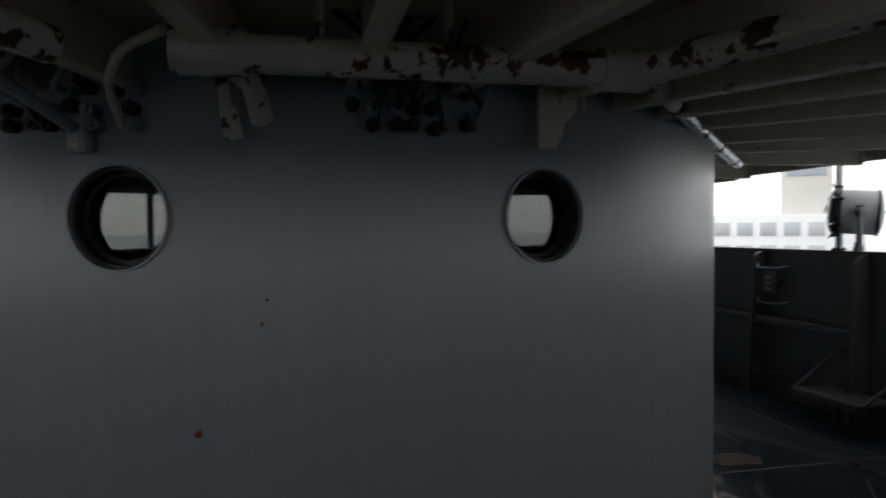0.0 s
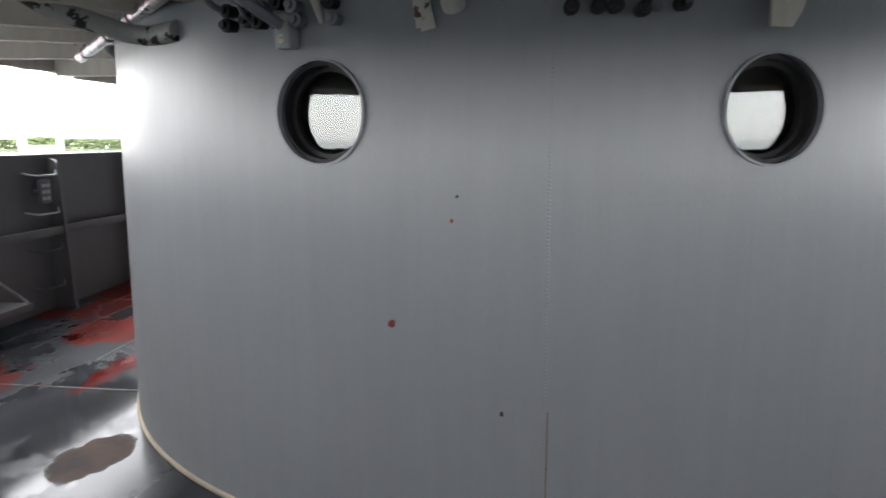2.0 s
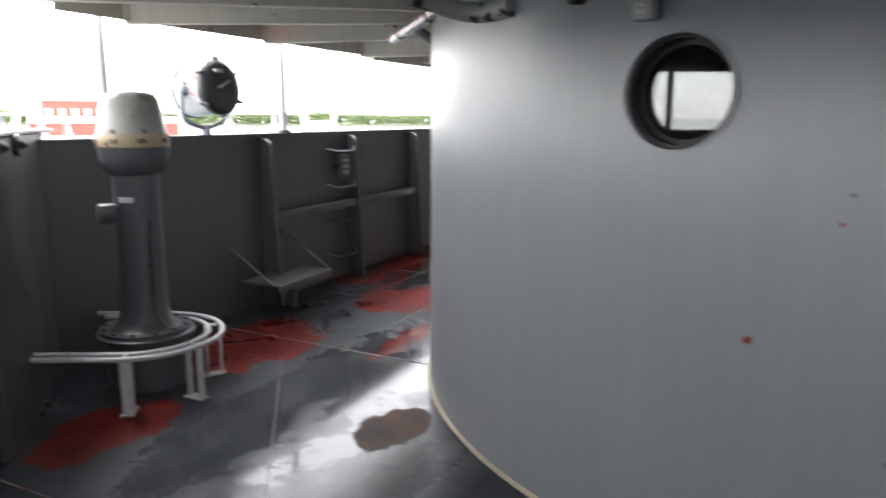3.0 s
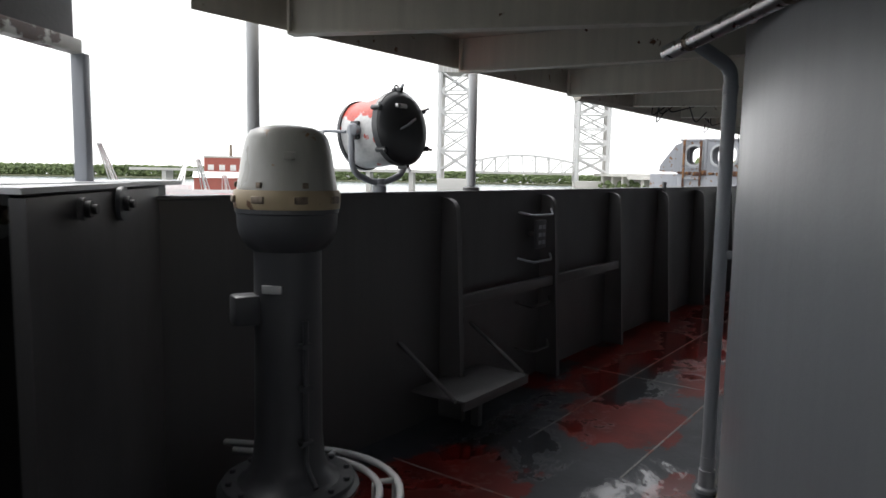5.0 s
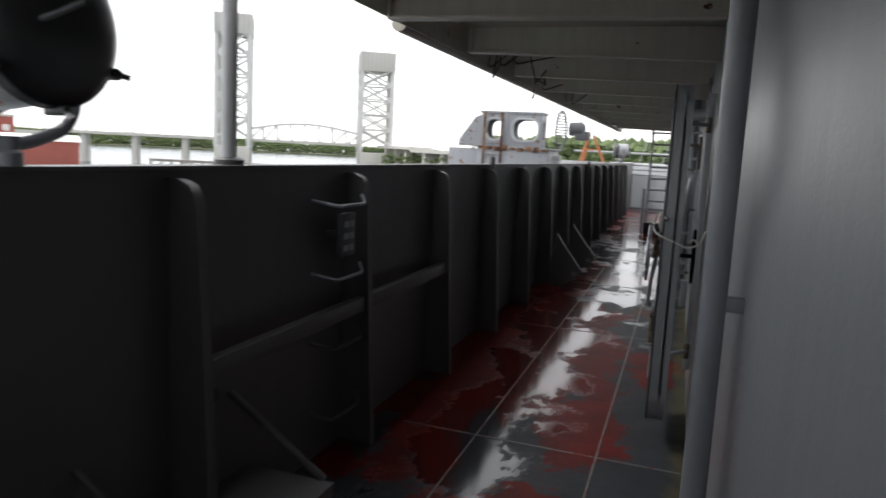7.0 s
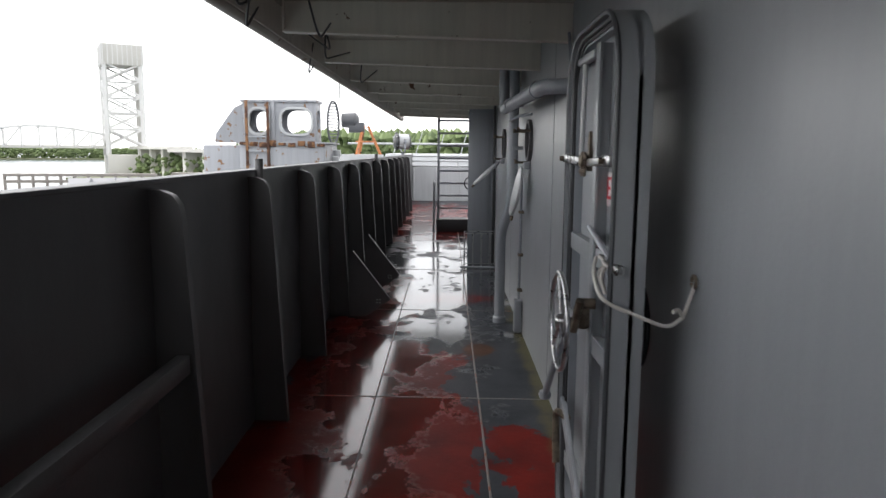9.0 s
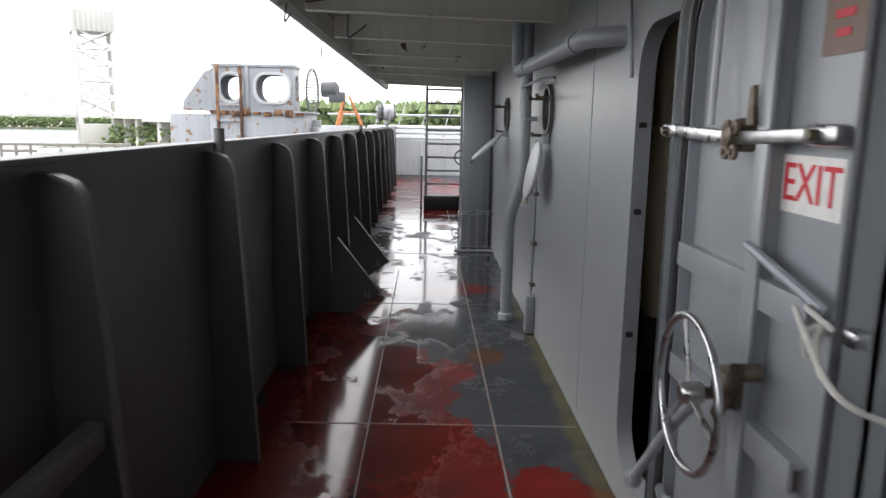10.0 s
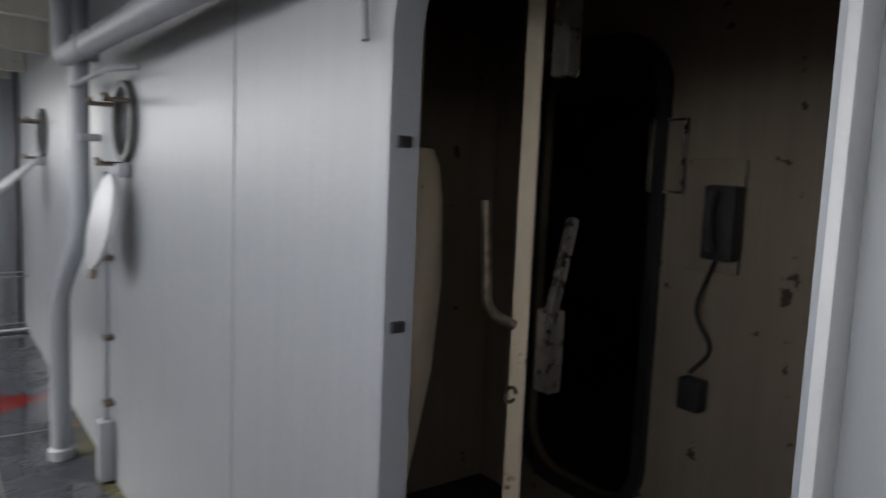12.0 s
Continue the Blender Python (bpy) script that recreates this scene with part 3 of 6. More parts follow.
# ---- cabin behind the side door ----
# near-black base colour stands in for the lack of light in these rooms
BLACKNESS = painted("painted_darkness", (0.02, 0.022, 0.025), 0.5)
tagged(part("wall_cabin_inner", box((-1.21, 8.9, 1.22), (0.05, 4.4, 2.44)), INTERIOR, smooth=0), "cream inner bulkhead stained with rust, dimness put into its paint", "wall", kind="structure")
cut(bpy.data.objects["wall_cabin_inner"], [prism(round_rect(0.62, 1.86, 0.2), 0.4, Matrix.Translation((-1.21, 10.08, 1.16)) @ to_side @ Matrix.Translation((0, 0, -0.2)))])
tagged(part("wall_cabin_aft", box((-1.95, 10.75, 1.22), (1.55, 0.05, 2.44)), INTERIOR, smooth=0), "cream cabin bulkhead, dimness put into its paint", "wall", kind="structure")
tagged(part("wall_cabin_forward", box((-1.95, 6.9, 1.22), (1.55, 0.05, 2.44)), INTERIOR, smooth=0), "cream cabin bulkhead, dimness put into its paint", "wall", kind="structure")
tagged(part("wall_passage_far", box((2.66, 10.9, 1.22), (0.05, 9.0, 2.44)), BLACKNESS, smooth=0), "bulkhead of the inner passage, its darkness painted near black", "wall", kind="structure")
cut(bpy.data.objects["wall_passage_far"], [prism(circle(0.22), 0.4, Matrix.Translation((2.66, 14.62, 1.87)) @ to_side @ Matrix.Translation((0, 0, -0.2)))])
tagged(part("wall_passage_inner", box((-1.21, 13.28, 1.22), (0.05, 4.3, 2.44)), BLACKNESS, smooth=0), "inner bulkhead of the passage, its darkness painted near black", "wall", kind="structure")
tagged(part("wall_passage_aft", box((0.7, 15.43, 1.22), (3.86, 0.05, 2.44)), BLACKNESS, smooth=0), "end bulkhead of the inner passage, its darkness painted near black", "wall", kind="structure")
# backing wall added so the portholes look into darkness
tagged(part("wall_wheelhouse", box((0.0, 6.4, 1.22), (5.4, 0.05, 2.44)), BLACKNESS, smooth=0), "near-black backing wall behind the portholes, darkness in its colour", "wall", kind="structure")
tagged(part("floor_cabin", box((-0.05, 10.95, 0.012), (5.3, 9.0, 0.02)), BLACKNESS, smooth=0), "cabin floor, its darkness painted near black", "floor", kind="structure")
tagged(part("wall_house_aft", box((0.0, HOUSE_AFT - 0.03, 1.22), (5.5, 0.06, 2.44)), HOUSE, smooth=0), "grey-painted steel aft wall of the deckhouse", "wall", kind="structure")

frame_in = tagged(new("trim_doorway"), "steel frame round the inner doorway, painted near black for darkness", "door frame", kind="structure")
mi = Matrix.Translation((-1.235, 10.08, 1.16)) @ to_side
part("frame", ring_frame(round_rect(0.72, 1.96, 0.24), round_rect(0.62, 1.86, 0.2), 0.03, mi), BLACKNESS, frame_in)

inner = holder("inner_door", "cream-edged inner steel door standing ajar with worn paint", "door")
da, db = Vector((-2.27, 9.38, 0)), Vector((-1.36, 10.36, 0))
dd = (db - da)
tn = Matrix.Rotation(math.atan2(dd.y, dd.x), 4, "Z")
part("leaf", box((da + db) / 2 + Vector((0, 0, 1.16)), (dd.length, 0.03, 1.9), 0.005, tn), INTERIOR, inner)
part("edge_strip", box(da + Vector((0, 0, 1.16)), (0.022, 0.045, 1.9), 0.006, tn), CREAM, inner, "cream edge strip worn to rust")
hd = part("dog_handle", tube(bend([da + Vector((-0.02, 0.0, 1.18)), da + Vector((-0.09, 0.03, 1.22)), da + Vector((-0.10, 0.04, 1.50))], 0.05), 0.014, 10), OLD_STEEL, inner)
hd2 = part("latch_lever", box(da + Vector((0.06, -0.07, 1.30)), (0.03, 0.03, 0.34), 0.01, Matrix.Rotation(radians(14), 4, "Y")), STEEL, inner)
part("latch_case", box(da + Vector((0.05, -0.06, 1.12)), (0.05, 0.06, 0.22), 0.01), STEEL, inner)
part("upper_latch", box(da + Vector((0.05, -0.06, 1.92)), (0.05, 0.06, 0.22), 0.01), STEEL, inner)
part("chain_hook", tube([da + Vector((-0.03 + 0.02 * math.cos(a / 2), -0.01, 1.0 + 0.02 * math.sin(a / 2))) for a in range(12)], 0.005, 6), OLD_STEEL, inner)

vest = holder("canvas_bag", "long cream canvas bag hanging beside the doorway", "bag", Matrix.Translation((-2.57, 9.53, 0)))
part("bag", lathe([(0, 0.72), (0.045, 0.74), (0.075, 0.92), (0.10, 1.08), (0.115, 1.30), (0.11, 1.50), (0.10, 1.58), (0.085, 1.62), (0, 1.63)], 20, Matrix.Diagonal((0.95, 1.25, 1, 1))), CREAM, vest)
part("sleeve", lathe([(0, 1.56), (0.055, 1.58), (0.06, 1.9), (0.05, 2.2), (0, 2.24)], 16), CREAM, vest)
part("cord", rod((0, 0, 2.2), (0, 0, UNDER), 0.006, None, 8), CREAM, vest)

phone = holder("wall_telephone", "old bulkhead telephone with coiled cord on a stained wall", "telephone", Matrix.Translation((-1.24, 9.50, 0)))
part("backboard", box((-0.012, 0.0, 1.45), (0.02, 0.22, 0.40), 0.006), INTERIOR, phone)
part("body", box((-0.05, -0.06, 1.43), (0.07, 0.12, 0.26), 0.012), DARK, phone)
part("handset", tube(bend([(-0.11, -0.06, 1.54), (-0.14, -0.06, 1.50), (-0.14, -0.06, 1.38), (-0.11, -0.06, 1.34)], 0.03), 0.016, 10), DARK, phone)
part("cord", tube(bend([(-0.06, -0.05, 1.30), (-0.05, 0.03, 1.10), (-0.05, -0.07, 0.98), (-0.05, 0.02, 0.88)], 0.08), 0.008, 8), DARK, phone)
part("jack_box", box((-0.04, 0.01, 0.80), (0.06, 0.09, 0.12), 0.01), DARK, phone)
notice = holder("framed_notice", "small framed notice on the cream bulkhead", "sign", Matrix.Translation((-1.24, 9.72, 1.66)))
part("card", box((-0.006, 0, 0), (0.008, 0.15, 0.26), 0.002), INTERIOR, notice)
part("frame", ring_frame(round_rect(0.17, 0.28, 0.01), round_rect(0.15, 0.26, 0.008), 0.016, to_side), STEEL, notice)
rope = holder("cable_run", "dark cable strung low across the cabin wall", "cable", Matrix.Translation((0, 0, 0)))
part("cable", tube(bend([(-2.70, 9.75, 1.16), (-2.4, 10.3, 1.08), (-2.0, 10.70, 1.0)], 0.3), 0.008, 8), DARK, rope)

# ---- the watertight door, swung flat against the wall ----
DECK_DOOR_X = -RAD - 0.165
door = tagged(new("door_1"), "open grey watertight steel door with dogs, handwheel and exit sign, hooked back against the wall", "door", kind="structure")
DY, DZ, DW, DH = 7.7125, 1.085, 0.785, 1.90
md = Matrix.Translation((DECK_DOOR_X, DY, DZ)) @ to_side
part("leaf", prism(round_rect(DW, DH, 0.20), 0.012, md), HOUSE, door)
part("rim", ring_frame(round_rect(DW, DH, 0.20), round_rect(DW - 0.024, DH - 0.024, 0.19), 0.10, md @ Matrix.Translation((0, 0, -0.03))), HOUSE, door)
for inset, z in ((0.004, 0.066), (0.022, 0.050)):
    ring = [md @ Vector((x, y, z)) for x, y in round_rect(DW - 2 * inset, DH - 2 * inset, 0.20 - inset)]
    part("rim_bead", tube(ring, 0.008, 8, None, True), PED_GREY, door)
part("gasket_channel", ring_frame(round_rect(DW - 0.05, DH - 0.05, 0.185), round_rect(DW - 0.10, DH - 0.10, 0.165), 0.034, md @ Matrix.Translation((0, 0, 0.008))), PIPE_GREY, door)
part("gasket", ring_frame(round_rect(DW - 0.065, DH - 0.065, 0.18), round_rect(DW - 0.085, DH - 0.085, 0.17), 0.040, md @ Matrix.Translation((0, 0, 0.008))), DARK, door)


def on_door(y, z, x=0.0):
    return Vector((DECK_DOOR_X - x, y + 0.065, z))


part("stiffener", box(on_door(7.58, DZ, 0.030), (0.045, 0.012, DH - 0.14), 0.002), HOUSE, door)
part("stiffener", box(on_door(7.58, DZ, 0.052), (0.010, 0.050, DH - 0.14), 0.002), HOUSE, door)
for z in (1.32, 1.03, 0.45):
    part("cross_stiffener", box(on_door(DY, z, 0.024), (0.035, DW - 0.13, 0.012), 0.002), HOUSE, door)
    part("cross_stiffener", box(on_door(DY, z - 0.02, 0.042), (0.010, DW - 0.13, 0.06), 0.002), HOUSE, door)

# upper dog gear: a hub with arms to both edges
hub = part("dog_hub", lathe([(0, 0), (0.034, 0), (0.034, 0.03), (0.024, 0.035), (0.022, 0.055), (0.012, 0.06), (0, 0.06)], 20, Matrix.Translation(on_door(7.69, 1.60, 0.025)) @ to_side), OLD_STEEL, door, "brown greasy dog linkage hub")
for a in (45, 135, 225, 315):
    part("lobe", lathe([(0, 0.036), (0.016, 0.036), (0.017, 0.038), (0.016, 0.044), (0.007, 0.045), (0.006, 0.050), (0, 0.050)], 16, Matrix.Translation(on_door(7.69 + 0.026 * math.cos(radians(a)), 1.59 + 0.034 * math.sin(radians(a)), 0.03)) @ to_side), OLD_STEEL, hub)
part("upper_arm", box(on_door(7.90, 1.60, 0.062), (0.012, 0.42, 0.030), 0.004, Matrix.Rotation(radians(2), 4, "X")), STEEL, hub)
part("upper_arm", box(on_door(7.53, 1.60, 0.058), (0.012, 0.34, 0.026), 0.004, Matrix.Rotation(radians(-2), 4, "X")), STEEL, hub)
for y in (8.06, 7.36):
    dogb = part("dog", box(on_door(y, 1.605, 0.058), (0.034, 0.10, 0.036), 0.010), STEEL, door, "worn steel door dog")
    part("pin", lathe([(0, 0), (0.009, 0), (0.009, 0.02), (0, 0.02)], 12, Matrix.Translation(on_door(y, 1.605, 0.07)) @ to_side), OLD_STEEL, dogb)
part("vertical_rod", tube([on_door(7.86, 1.62, 0.045), on_door(7.86, 1.95, 0.04)], 0.009, 8), LIGHT_GREY, door)
part("top_bracket", box(on_door(7.80, 1.945, 0.04), (0.03, 0.28, 0.026), 0.006), HOUSE, door)
part("brass_lever", prism([(-0.016, -0.03), (0.016, -0.03), (0.010, 0.04), (-0.005, 0.045)], 0.010, Matrix.Translation(on_door(7.61, 1.65, 0.06)) @ to_side), OLD_STEEL, door)

# handwheel with its gear
WY, WZ = 7.62, 1.075
wheel = part("handwheel", tube([on_door(WY + 0.16 * math.cos(2 * math.pi * k / 40), WZ + 0.16 * math.sin(2 * math.pi * k / 40), 0.145) for k in range(40)], 0.0082, 10, None, True), STEEL, door, "polished steel handwheel")
for a in (75, 195, 315):
    part("spoke", rod(on_door(WY, WZ, 0.14), on_door(WY + 0.158 * math.cos(radians(a)), WZ + 0.158 * math.sin(radians(a)), 0.145), 0.0065, None, 8), STEEL, wheel)
part("wheel_boss", lathe([(0, 0), (0.024, 0), (0.024, 0.035), (0.016, 0.045), (0, 0.045)], 16, Matrix.Translation(on_door(WY, WZ, 0.115)) @ to_side), STEEL, wheel)
part("shaft", rod(on_door(WY, WZ, 0.02), on_door(WY, WZ, 0.145), 0.013, None, 12), OLD_STEEL, door)
gear = part("gear_case", box(on_door(7.59, 1.10, 0.075), (0.055, 0.075, 0.085), 0.024), OLD_STEEL, door, "brown greasy gear case")
part("gear_bolt", rod(on_door(7.52, 1.155, 0.05), on_door(7.52, 1.155, 0.10), 0.018, None, 12), OLD_STEEL, gear)
part("gear_link", tube([on_door(7.50, 1.17, 0.10), on_door(7.55, 1.06, 0.11)], 0.014, 8), OLD_STEEL, gear)
part("gear_bearing", lathe([(0, 0), (0.032, 0), (0.034, 0.02), (0.026, 0.045), (0, 0.05)], 20, Matrix.Translation(on_door(WY, WZ, 0.02)) @ to_side), OLD_STEEL, gear)
part("lever", tube(bend([on_door(7.66, 1.05, 0.10), on_door(7.78, 0.92, 0.12), on_door(7.95, 0.71, 0.135)], 0.1), 0.013, 10), PIPE_GREY, door)
part("lever_end", lathe([(0, -0.018), (0.02, -0.014), (0.025, 0), (0.02, 0.014), (0, 0.018)], 16, Matrix.Translation(on_door(7.96, 0.70, 0.135))), PIPE_GREY, door)
back = part("back_handwheel", tube([on_door(WY + 0.15 * math.cos(2 * math.pi * k / 32), WZ + 0.15 * math.sin(2 * math.pi * k / 32), -0.105) for k in range(32)], 0.009, 8, None, True), DARK, door, "dark handwheel on the far face")
for a in (20, 140, 260):
    part("spoke", rod(on_door(WY, WZ, -0.10), on_door(WY + 0.148 * math.cos(radians(a)), WZ + 0.148 * math.sin(radians(a)), -0.105), 0.0065, None, 8), DARK, back)
part("back_shaft", rod(on_door(WY, WZ, 0.0), on_door(WY, WZ, -0.11), 0.013, None, 12), DARK, back)
# lower linkage
for o in (0.0, 0.06):
    part("link_bar", box(on_door(7.70 - o, 0.54, 0.075), (0.016, 0.56, 0.032), 0.004, Matrix.Rotation(radians(34), 4, "X")), PIPE_GREY, door)
part("link_crank", tube(bend([on_door(7.82, 0.66, 0.07), on_door(7.92, 0.66, 0.10), on_door(7.86, 0.47, 0.10)], 0.05), 0.014, 8), OLD_STEEL, door)
for z in (0.35, 1.86):
    hg = part("hinge_strap", tube([on_door(7.95, z, -0.02), on_door(8.10, z, -0.02), Vector((-RAD - 0.03, 8.31, z))], 0.014, 10), HOUSE, door)
    part("hinge_pin", rod((-RAD - 0.03, 8.31, z - 0.05), (-RAD - 0.03, 8.31, z + 0.05), 0.016, None, 12), OLD_STEEL, hg)
part("stay_bar", tube([on_door(7.59, 1.39, 0.06), on_door(7.30, 1.33, 0.06)], 0.010, 8), PIPE_GREY, door)
part("dog_low", box(on_door(7.27, 1.31, 0.05), (0.03, 0.10, 0.028), 0.008), STEEL, door)


def plain(name, col, rough=0.5):
    m, t, b = nodes_of(name)
    n = noise_node(t, 30, 3)
    t.links.new(ramp(t, n, [(0.3, tuple(c * 0.86 for c in col)), (0.7, col)]), b.inputs["Base Color"])
    b.inputs["Roughness"].default_value = rough
    return m


SIGN_WHITE = plain("sign_white", (0.78, 0.76, 0.74))
SIGN_RED = plain("sign_red", (0.62, 0.03, 0.05))


def lettering(name, text, size, m, material, parent, extrude=0.0008):
    cu = bpy.data.curves.new(name, "FONT")
    cu.body, cu.size, cu.align_x, cu.align_y, cu.extrude = text, size, "CENTER", "CENTER", extrude
    tmp = new(name, cu)
    me = bpy.data.meshes.new_from_object(tmp.evaluated_get(bpy.context.evaluated_depsgraph_get()))
    bpy.data.objects.remove(tmp)
    me.name = name
    me.materials.clear()
    me.materials.append(material)
    ob = new(name, me)
    ob.parent = parent
    ob.matrix_world = m
    return ob


exit_sign = part("exit_sign", prism(round_rect(0.20, 0.105, 0.004), 0.002, Matrix.Translation(on_door(7.47, 1.515, 0.013)) @ to_side), SIGN_WHITE, door, "white sign with red letters reading EXIT")
face = Matrix(((0, 0, -1, 0), (-1, 0, 0, 0), (0, 1, 0, 0), (0, 0, 0, 1)))
lettering("lettering", "EXIT", 0.10, Matrix.Translation(on_door(7.47, 1.515, 0.0165)) @ face @ Matrix.Diagonal((0.92, 1, 1, 1)), SIGN_RED, exit_sign, 0.001)
plate = part("warning_plate", prism(round_rect(0.12, 0.13, 0.004), 0.002, Matrix.Translation(on_door(7.42, 1.80, 0.013)) @ to_side), plain("faded_brown_plate", (0.20, 0.13, 0.10)), door, "faded brown plate with red marks")
for k in range(3):
    part("mark", box(on_door(7.42, 1.83 - 0.03 * k, 0.016), (0.002, 0.07 - 0.015 * k, 0.014)), SIGN_RED, plate)

# white cord that ties the door back
CORD = plain("white_cord", (0.62, 0.60, 0.56), 0.8)
cord = holder("tie_cord", "white cord knotted to the door and tied to the wall", "rope")
part("cord", tube(bend([on_door(7.34, 1.33, 0.09), on_door(7.26, 1.31, 0.115), on_door(7.17, 1.24, 0.115), (-RAD - 0.10, 7.22, 1.17), (-RAD - 0.05, 7.25, 1.19), (-RAD - 0.01, 7.29, 1.27)], 0.05), 0.0055, 8), CORD, cord)
for k, (dy, dz) in enumerate(((0.02, 0.02), (-0.012, -0.035), (0.022, -0.025), (-0.025, 0.01))):
    part("knot", tube(bend([on_door(7.29, 1.32, 0.07), on_door(7.29 + dy, 1.32 + dz, 0.09), on_door(7.29 + dy * 1.4, 1.30 + dz * 1.8, 0.075)], 0.02), 0.0055, 8), CORD, cord)
part("tail", tube(bend([(-RAD - 0.05, 7.25, 1.19), (-RAD - 0.07, 7.23, 1.22), (-RAD - 0.09, 7.21, 1.215)], 0.01), 0.005, 8), CORD, cord)
part("pad_eye", tube([Vector((-RAD - 0.01, 7.295 + 0.018 * math.cos(k * 0.6), 1.28 + 0.018 * math.sin(k * 0.6))) for k in range(11)], 0.005, 8), OLD_STEEL, cord)

# coaming round the door opening
frame_d = tagged(new("trim_door"), "grey steel coaming round the side doorway, edge worn", "door frame", kind="structure")
mo = Matrix.Translation((-RAD, DOOR_Y, DOOR_Z)) @ to_side
part("coaming", ring_frame(round_rect(DOOR_W + 0.012, DOOR_H + 0.012, 0.196), round_rect(DOOR_W - 0.01, DOOR_H - 0.01, 0.185), 0.065, mo @ Matrix.Translation((0, 0, -0.046))), PIPE_GREY, frame_d)
part("coaming_flange", box((-RAD - 0.022, DOOR_Y - DOOR_W / 2 - 0.02, 1.14), (0.045, 0.014, 1.86), 0.003), LIGHT_GREY, frame_d)
for z in (1.27, 1.62, 0.75):
    part("wedge", box((-RAD + 0.01, DOOR_Y + DOOR_W / 2 - 0.008, z), (0.03, 0.012, 0.022), 0.003), DARK, frame_d)
arc = holder("hook_rod", "bent steel hook rod above the doorway", "hook", Matrix.Translation((-RAD, 9.42, 2.02)))
part("hook", tube([(-0.02, 0.0 - 0.16 * math.sin(a / 10 * 1.4), 0.2 - 0.35 * (a / 10) + 0.06 * math.cos(a / 10 * 3)) for a in range(11)], 0.009, 8), PIPE_GREY, arc)

# ---- pipes along the house side ----
pipe = holder("overhead_pipe", "thick grey-painted pipe leaving the wall and bending up to the overhead", "pipe")
part("run", tube(bend([(-RAD + 0.02, 9.47, 2.0), (-RAD - 0.14, 9.55, 2.0), (-3.0, 11.55, 1.99), (-3.0, 11.62, 2.10), (-3.0, 11.62, UNDER)], 0.11), 0.045, 18), PIPE_GREY, pipe)
for y in (9.75, 11.1):
    part("coupling", rod((-2.945 + (y - 9.75) * -0.03, y, 2.0), (-2.948 + (y - 9.75) * -0.03, y + 0.06, 2.0), 0.053, None, 18), PIPE_GREY, pipe)
drain = holder("drain_pipe", "grey drain pipe jogging down the deckhouse wall", "pipe")
part("run", tube(bend([(-2.885, 11.95, UNDER), (-2.885, 11.95, 1.18), (-2.975, 12.05, 0.86), (-2.975, 12.05, 0.0)], 0.10), 0.048, 18), PIPE_GREY, drain)
part("foot_flange", lathe([(0, 0), (0.062, 0), (0.062, 0.05), (0.05, 0.06), (0, 0.06)], 20, Matrix.Translation((-2.975, 12.05, 0))), PIPE_GREY, drain)
for z in (1.66, 2.05):
    part("clamp", box((-2.845, 11.95, z), (0.10, 0.12, 0.035), 0.006), PIPE_GREY, drain)
cond = holder("conduit", "thin armoured cable run down the wall in clips", "cable")
part("run", tube(bend([(-2.835, 11.62, 1.50), (-2.835, 11.60, 0.95), (-2.835, 11.64, 0.30), (-2.835, 11.64, 0.0)], 0.1), 0.013, 10), PIPE_GREY, cond)
for z in (1.1, 0.72, 0.40):
    part("clip", box((-2.83, 11.62, z), (0.045, 0.07, 0.025), 0.004), OLD_STEEL, cond)
part("gland_box", box((-2.84, 11.64, 0.16), (0.07, 0.09, 0.30), 0.01), PIPE_GREY, cond)
wallbox = holder("switch_box", "small grey switch box on the deckhouse wall", "junction box", Matrix.Translation((-RAD - 0.03, 12.45, 1.50)))
part("body", box((0, 0, 0), (0.06, 0.10, 0.20), 0.01), PIPE_GREY, wallbox)
part("cover_plate", box((-0.032, 0, 0), (0.008, 0.085, 0.18), 0.003), PIPE_GREY, wallbox)
stub = holder("air_line", "thin grey pipe stub across the upper wall", "pipe")
part("run", tube(bend([(-2.83, 11.0, 1.92), (-2.92, 11.1, 1.91), (-2.92, 11.9, 1.90)], 0.05), 0.012, 8), PIPE_GREY, stub)

front_pipe = holder("scupper_pipe", "tall grey pipe beside the rounded deckhouse front", "pipe")
part("run", tube(bend([(-2.85, 5.332, 0.0), (-2.85, 5.332, 2.17), (-3.0, 5.20, 2.29), (-2.95, 5.17, 2.35), (-2.55, 5.0, 2.40)], 0.06), 0.034, 18), PIPE_GREY, front_pipe)
part("foot_flange", lathe([(0, 0), (0.055, 0), (0.055, 0.02), (0.042, 0.03), (0.042, 0.12), (0, 0.12)], 20, Matrix.Translation((-2.85, 5.332, 0))), PIPE_GREY, front_pipe)
for z in (0.14, 2.04):
    part("coupling", rod((-2.85, 5.332, z), (-2.85, 5.332, z + 0.05), 0.037, None, 18), PIPE_GREY, front_pipe)
part("clamp", box((-2.81, 5.335, 1.25), (0.08, 0.03, 0.04), 0.004), PIPE_GREY, front_pipe)

# ---- trunk, basket and ladder farther aft ----
trunk = holder("utility_cabinet", "tall grey steel cabinet against the deckhouse wall", "cabinet", Matrix.Translation((-2.99, 15.72, 0)))
part("casing", box((0, 0, 1.11), (0.38, 0.36, 2.22), 0.008), PIPE_GREY, trunk)
part("cover_seam", box((-0.05, -0.183, 1.11), (0.30, 0.008, 2.10), 0.003), PIPE_GREY, trunk)
part("band", box((0, 0, 1.12), (0.39, 0.37, 0.02), 0.003), PIPE_GREY, trunk)
for k in range(3):
    part("cable", rod((0.16, -0.24 - 0.04 * k, 0.02), (0.16, -0.24 - 0.04 * k, 2.3), 0.014, None, 8), DARK, trunk)

